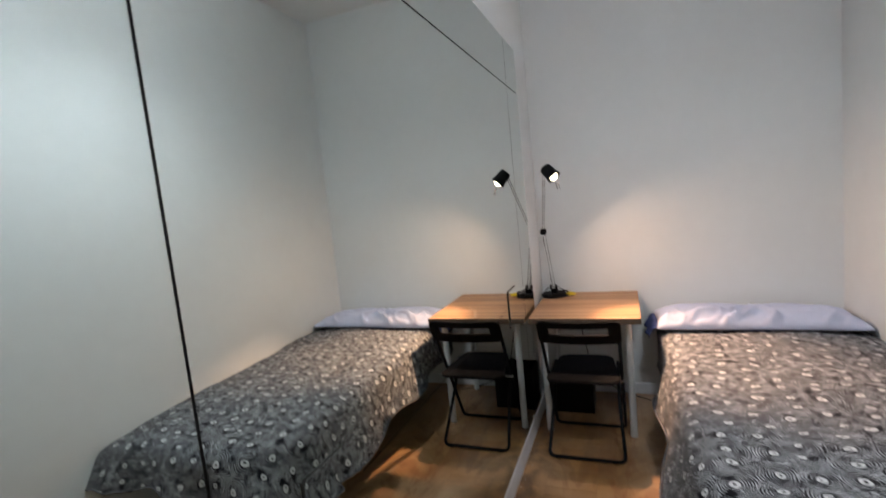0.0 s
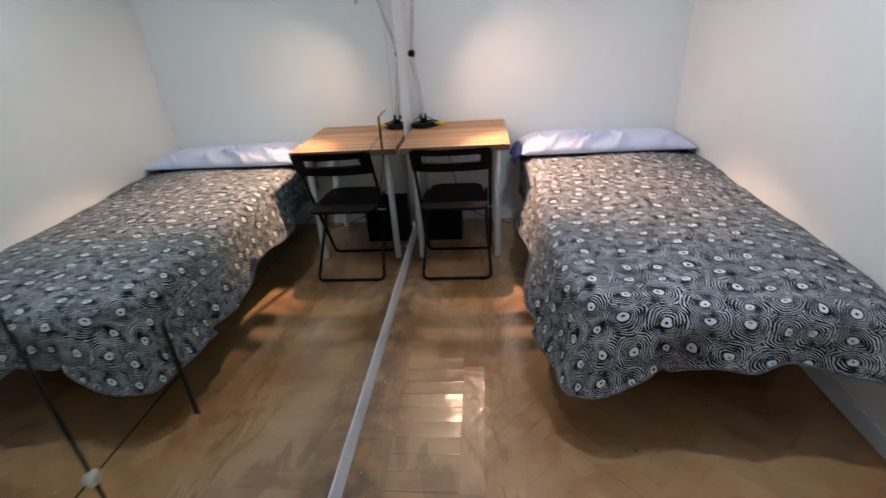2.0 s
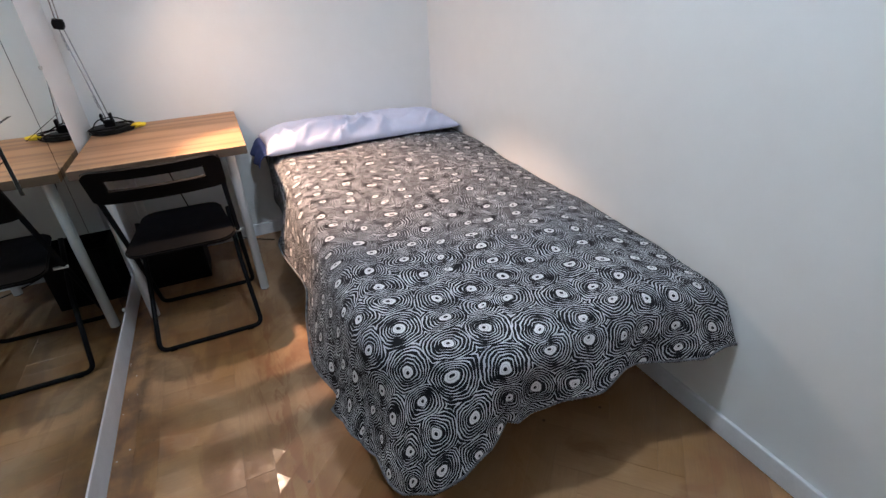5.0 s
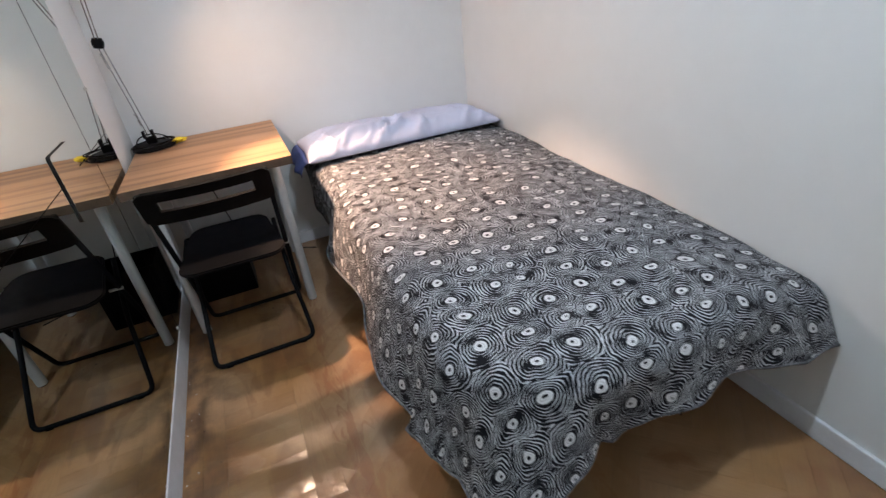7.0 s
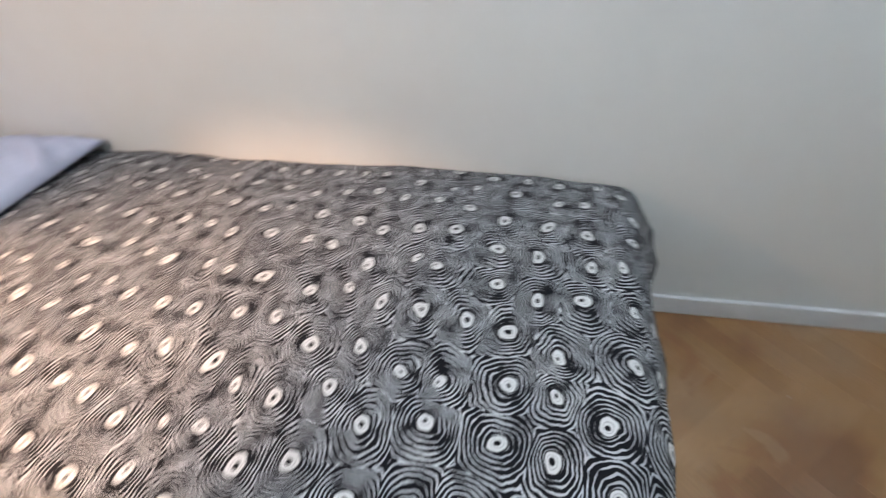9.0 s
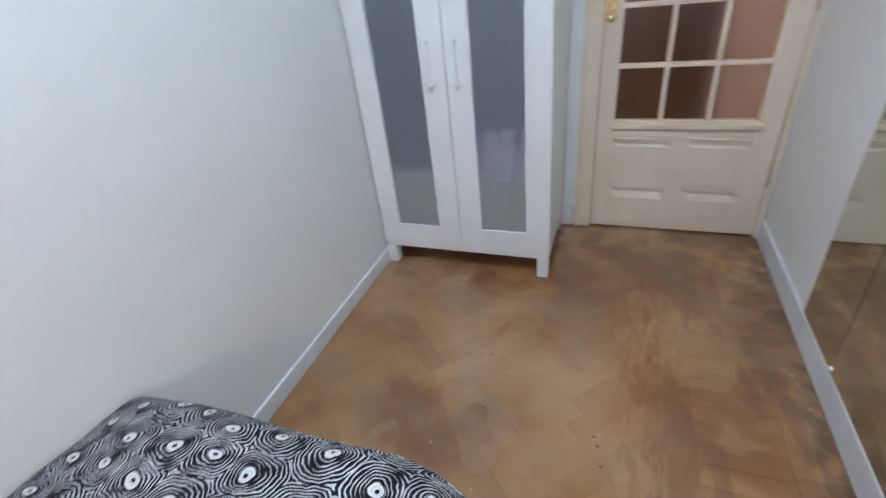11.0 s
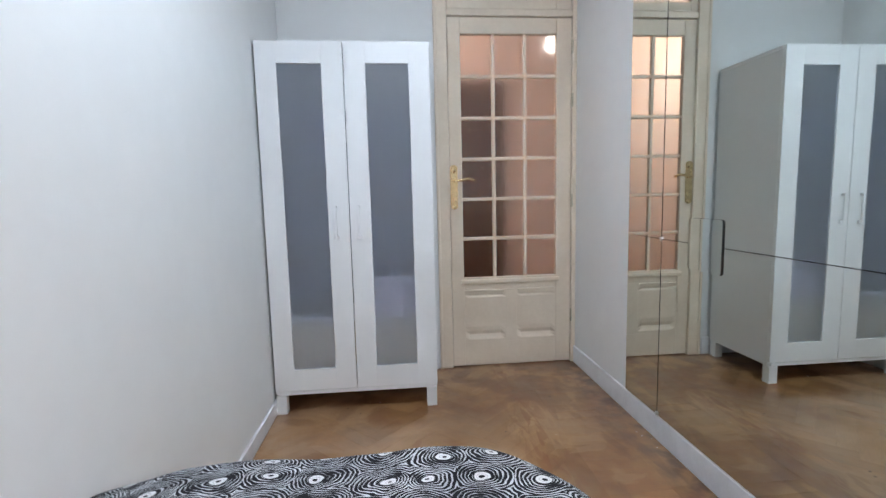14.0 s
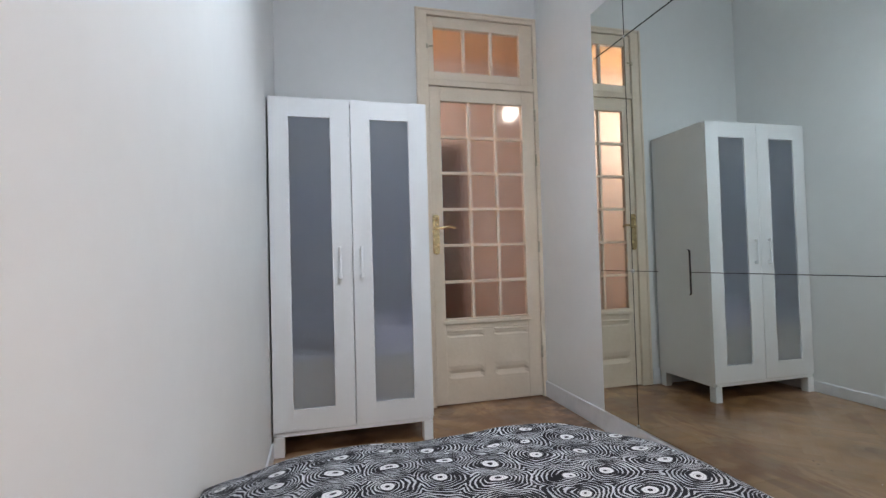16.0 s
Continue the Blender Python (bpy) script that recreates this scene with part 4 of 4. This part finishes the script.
def duvet_mesh():
    """A cloth that lies on the mattress, turns over a soft rim and hangs in folds at the side and the foot."""
    bm = bmesh.new()
    uvl = bm.loops.layers.uv.new("cloth")
    X0, X1, Y0, Y1, rc = 0.800, 1.722, -1.955, -0.035, 0.225
    # rim: points and outward directions
    rim = []
    nside, ncorn, nfoot = 110, 26, 66
    for i in range(nside):
        s = i / nside
        rim.append((X0, Y1 + (Y0 + rc - Y1) * s, -1.0, 0.0, s))
    for i in range(ncorn):
        a = math.pi / 2 * i / ncorn
        rim.append((X0 + rc - rc * math.cos(a), Y0 + rc - rc * math.sin(a), -math.cos(a), -math.sin(a), 1 + i / ncorn))
    for i in range(nfoot + 1):
        s = i / nfoot
        rim.append((X0 + rc + (X1 - X0 - rc) * s, Y0 - 0.020 * s ** 3, 0.0, -1.0, 2 + s))

    def top_z(x, y):
        puff = 0.012 * noise.noise(Vector((x * 3.1, y * 3.1, 3.7))) + 0.006 * noise.noise(Vector((x * 9, y * 9, 1.1)))
        sag = 0.043 * max(0.0, (x - 1.45) / 0.27) ** 1.6 * min(1.0, max(0.0, -y / 1.2)) + 0.02 * max(0.0, (-y - 1.55) / 0.4) ** 2
        sag += 0.012 * max(0.0, (x - 1.48) / 0.24) ** 2 * max(0.0, (-y - 1.55) / 0.4) ** 2
        return 0.553 + puff - sag

    def outward(px, py, dx, dy, q, r):
        """Place of cloth r beyond the rim."""
        rad = 0.085
        steep = 1.33 + 0.36 * max(0.0, 1 - q / 0.5) - 0.32 * max(0.0, (q - 2.60) / 0.40) ** 1.5
        z0 = top_z(px, py)
        a = min(r / rad, steep)
        out, down = rad * math.sin(a), rad * (1 - math.cos(a))
        rest = max(0.0, r - a * rad)
        out += rest * math.cos(steep)
        down += rest * math.sin(steep)
        h = min(1.0, rest / 0.22)
        along = q * (17 if q < 1 else 9 if q < 2 else 14)
        fold = h * (0.020 * math.sin(along + 1.5 * noise.noise(Vector((q * 3, 0, 5)))) + 0.016 * noise.noise(Vector((q * 11, r * 3, 2.2))))
        if 1.05 < q < 2.2:
            fold += 0.025 * h * math.exp(-((q - 1.70) / 0.12) ** 2) - 0.030 * h * math.exp(-((q - 2.02) / 0.10) ** 2)
        out += fold
        x, y = px + dx * out, py + dy * out
        return x, y, z0 - down + 0.010 * h * noise.noise(Vector((q * 8, 1, 1)))

    # inner grid: rings from the rim inward towards the spine x = 1.45
    rows, nr, ni = [], 26, 34
    for (px, py, dx, dy, q) in rim:
        col = []
        ln = hang(q)
        for k in range(nr, 0, -1):
            r = ln * k / nr
            x, y, z = outward(px, py, dx, dy, q, r)
            x = min(x, X1)
            col.append((x, y, z, px + dx * r, py + dy * r))
        # target on the spine
        if q < 1:
            tx, ty = 1.45, py
        else:
            tx, ty = max(px, 1.45), Y0 + rc
        for k in range(ni + 1):
            s = k / ni
            x, y = px + (tx - px) * s, py + (ty - py) * s
            col.append((x, y, top_z(x, y), x, y))
        rows.append(col)

    def quad(a, b, c, d):
        vs, seen = [], []
        for p in (a, b, c, d):
            if p[0] not in seen:
                seen.append(p[0])
                vs.append(p)
        if len(vs) < 3:
            return
        try:
            f = bm.faces.new([p[0] for p in vs])
        except ValueError:
            return
        f.smooth = True
        for l, p in zip(f.loops, vs):
            l[uvl].uv = p[1]

    cache = {}

    def vert(p):
        key = (round(p[0], 5), round(p[1], 5), round(p[2], 5))
        if key not in cache:
            cache[key] = bm.verts.new(p[:3])
        return (cache[key], (p[3], p[4]))

    hem_line.extend(col[0][:3] for col in rows)
    grid = [[vert(p) for p in col] for col in rows]
    for a, b in zip(grid, grid[1:]):
        for k in range(len(a) - 1):
            quad(a[k], b[k], b[k + 1], a[k + 1])
    # the strip between the spine and the wall
    nx = 12
    strip = []
    ys2 = [r[1] for r in rim[:nside]] + [Y0 + rc]
    for y in ys2:
        strip.append([vert((1.45 + (X1 - 1.45) * k / nx, y, top_z(1.45 + (X1 - 1.45) * k / nx, y), 1.45 + (X1 - 1.45) * k / nx, y)) for k in range(nx + 1)])
    for a, b in zip(strip, strip[1:]):
        for k in range(nx):
            quad(a[k], b[k], b[k + 1], a[k + 1])
    bmesh.ops.recalc_face_normals(bm, faces=bm.faces[:])
    return bm


hem_line = []
duvet = thing("duvet", "black duvet printed with white concentric rings, spread over the bed", "duvet", (0, 0, 0))
cover = part("cover", duvet_mesh(), M_DUVET, duvet, smooth=True)
sol = cover.modifiers.new("thickness", "SOLIDIFY")
sol.thickness, sol.offset = 0.012, -1

part("hem_seam", tube([(x - 0.004 if i < 112 else x, y + 0.003, z + 0.004) for i, (x, y, z) in enumerate(hem_line)], 0.0042, 6), M_HEM, duvet, "stitched black seam along the edge", smooth=True)

sheet = thing("folded_sheet", "navy blue sheet edge folded under the pillow", "bed sheet", (0, 0, 0))
bm = box(0.712, 1.722, -0.398, -0.02, 0.566, 0.5685, 0.001)
part("sheet_band", bm, M_SHEET, sheet)
bm = bmesh.new()
n = 26
prev = None
for i in range(n + 1):
    y = -0.035 - 0.345 * i / n
    row = []
    for k in range(9):
        s = k / 8
        a = s * 1.35
        x = 0.715 - 0.055 * math.sin(a) - 0.018 * s * (1 + math.sin(y * 40)) * 0.6
        z = 0.573 - 0.06 * (1 - math.cos(a)) - 0.012 * s
        row.append(bm.verts.new((x, y + 0.01 * math.sin(s * 4), z)))
    if prev:
        for k in range(8):
            bm.faces.new((prev[k], row[k], row[k + 1], prev[k + 1]))
    prev = row
bmesh.ops.recalc_face_normals(bm, faces=bm.faces[:])
bmesh.ops.solidify(bm, geom=bm.faces[:], thickness=0.004)
part("sheet_drop", bm, M_SHEET, sheet, smooth=True)

pillow = thing("pillow", "long wrinkled lilac pillow lying at the head of the bed", "pillow", (1.208, -0.218, 0.566))
bm = bmesh.new()
nu, nv = 90, 44
grid = []
hx, hy = 0.505, 0.196
for side in (1, -1):
    g2 = []
    for i in range(nu + 1):
        row = []
        for j in range(nv + 1):
            u, v = 2 * i / nu - 1, 2 * j / nv - 1
            fu, fv = 1 - abs(u) ** 5, 1 - abs(v) ** 3.2
            th = 0.050 * max(0.0, fu) ** 0.45 * max(0.0, fv) ** 0.5
            x, y = u * hx * (1 - 0.03 * (1 - abs(v)) * abs(u)), v * hy * (1 - 0.05 * (1 - abs(u)))
            wr = 0.016 * noise.noise(Vector((x * 5 - y * 9, y * 3, 1))) + 0.033 * (1 - abs(math.sin(17 * (x - 0.75 * y) + 4 * noise.noise(Vector((x * 5, y * 5, 0)))))) ** 2 * max(0, -v + 0.6) * max(0, 1 - abs(u) ** 3) - 0.012 * abs(noise.noise(Vector((x * 9 + y * 6, y * 16 - x * 5, 4))))
            wr += 0.020 * (1 - abs(math.sin(31 * (x - 0.9 * y) + 5 * noise.noise(Vector((x * 7, y * 6, 8)))))) ** 3 * max(0, 0.5 - v) * (1 - u) * 0.6
            edge_k = min(1, th / 0.03)
            z = 0.012 + (1.45 * th + wr * edge_k if side > 0 else -min(th, 0.010))
            z = max(z, 0.0005) if side < 0 else z
            row.append(bm.verts.new((x, y, z)))
        g2.append(row)
    for i in range(nu):
        for j in range(nv):
            q = (g2[i][j], g2[i + 1][j], g2[i + 1][j + 1], g2[i][j + 1])
            bm.faces.new(q if side > 0 else q[::-1])
bmesh.ops.remove_doubles(bm, verts=bm.verts[:], dist=1e-5)
part("pillow_case", bm, M_PILLOW, pillow, smooth=True)

# flakes of plaster and dust along the skirting
bm = bmesh.new()
for i in range(28):
    along = random.random()
    x, y = (0.006 + 0.05 * random.random() ** 2, -3.7 + 3.2 * along) if i < 18 else (0.15 + 1.4 * random.random(), -3.6 + 2.2 * along)
    r = random.uniform(0.0010, 0.0026)
    bmesh.ops.create_icosphere(bm, subdivisions=1, radius=r, matrix=Matrix.Translation((x, y, r * 0.45 + 0.001)) @ Matrix.Rotation(i * 1.3, 4, "Z") @ Matrix.Diagonal((1.6, 1, 0.5, 1)))
crumbs = part("plaster_crumbs", bm, M_TRIM)
tagged(crumbs, "tiny pale plaster crumbs scattered along the skirting", "debris", kind="stuff")

# ---- floor: parquet strips over a dark bed ----
floor = part("floor", box(XW - T, W + T, -L - T, T, -0.06, -0.0035), M_JOINT, kind="structure")
TH = 0.0030


def clip(poly, x0, x1, y0, y1):
    for axis, val, sign in ((0, x0, 1), (0, x1, -1), (1, y0, 1), (1, y1, -1)):
        out = []
        for i, p in enumerate(poly):
            q = poly[(i + 1) % len(poly)]
            a, b = (p[axis] - val) * sign, (q[axis] - val) * sign
            if a >= 0:
                out.append(p)
            if (a >= 0) != (b >= 0):
                s = a / (a - b)
                out.append((p[0] + (q[0] - p[0]) * s, p[1] + (q[1] - p[1]) * s))
        poly = out
        if len(poly) < 3:
            return []
    return poly


def area(poly):
    return abs(sum(p[0] * q[1] - q[0] * p[1] for p, q in zip(poly, poly[1:] + poly[:1]))) / 2


shared = {}


def strip_piece(cxp, cyp, ln, wd, ang, x0, x1, y0, y1):
    gap = 0.0001
    a = radians(ang)
    loc = [(-ln / 2 + gap, -wd / 2 + gap), (ln / 2 - gap, -wd / 2 + gap), (ln / 2 - gap, wd / 2 - gap), (-ln / 2 + gap, wd / 2 - gap)]
    world_p = [(cxp + x * math.cos(a) - y * math.sin(a), cyp + x * math.sin(a) + y * math.cos(a)) for x, y in loc]
    cut = clip(world_p, x0, x1, y0, y1)
    if not cut or area(cut) < 0.0004:
        return
    full = abs(area(cut) - area(world_p)) < 1e-7
    key = (round(ln, 4), round(wd, 4))
    if full and key in shared:
        me = shared[key]
    else:
        pts = loc if full else [((x - cxp) * math.cos(a) + (y - cyp) * math.sin(a), -(x - cxp) * math.sin(a) + (y - cyp) * math.cos(a)) for x, y in cut]
        bm = bmesh.new()
        n = len(pts)
        mx, my = sum(p[0] for p in pts) / n, sum(p[1] for p in pts) / n
        lo = [bm.verts.new((x, y, -TH)) for x, y in pts]
        hi = [bm.verts.new((x, y, -0.0003)) for x, y in pts]
        tp = [bm.verts.new((x - (0.00025 if x > mx else -0.00025), y - (0.00025 if y > my else -0.00025), 0)) for x, y in pts]
        for k in range(n):
            j = (k + 1) % n
            bm.faces.new((lo[k], lo[j], hi[j], hi[k]))
            bm.faces.new((hi[k], hi[j], tp[j], tp[k]))
        bm.faces.new(tp)
        bmesh.ops.recalc_face_normals(bm, faces=bm.faces[:])
        me = bpy.data.meshes.new("parquet_strip")
        bm.to_mesh(me)
        bm.free()
        me.materials.append(M_FLOOR)
        if full:
            shared[key] = me
    ob = new("parquet_strip", me)
    tilt = Euler((radians(random.uniform(-0.4, 0.4) * (2.2 if ang == 0 and wd > 0.07 and ln < 0.3 else 1.0)), radians(random.uniform(-0.12, 0.12)), a))
    ob.location, ob.rotation_euler, ob.parent = (cxp, cyp, 0), tilt, floor


YB0, YB1 = -L - 0.04, -0.012
# border: straight strips, a ladder of cross strips, one more straight strip
for x0, x1, ln, first in ((0.003, 0.060, 0.62, 0.0), (0.060, 0.130, 0.55, 0.3), (0.370, 0.455, 0.60, 0.15)):
    y = YB0 - first
    while y < YB1:
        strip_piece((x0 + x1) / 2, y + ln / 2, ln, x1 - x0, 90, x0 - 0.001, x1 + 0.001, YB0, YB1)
        y += ln
y = YB0
while y < YB1:
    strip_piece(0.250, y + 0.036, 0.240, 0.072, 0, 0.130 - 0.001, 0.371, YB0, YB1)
    y += 0.072
PL, PW_ = 0.36, 0.072
s2 = math.sqrt(0.5)
for i in range(-80, 81):
    for j in range(-20, 21):
        ox, oy = i * PW_ + j * PL, i * PW_ - j * PL
        for ang, mx, my in ((0, ox + PL / 2, oy + PW_ / 2), (90, ox + PL + PW_ / 2, oy + PW_ - PL / 2)):
            rx, ry = (mx - my) * s2 + 1.0, (mx + my) * s2 - 2.0
            if 0.455 - 0.3 < rx < W + 0.3 and YB0 - 0.3 < ry < YB1 + 0.3:
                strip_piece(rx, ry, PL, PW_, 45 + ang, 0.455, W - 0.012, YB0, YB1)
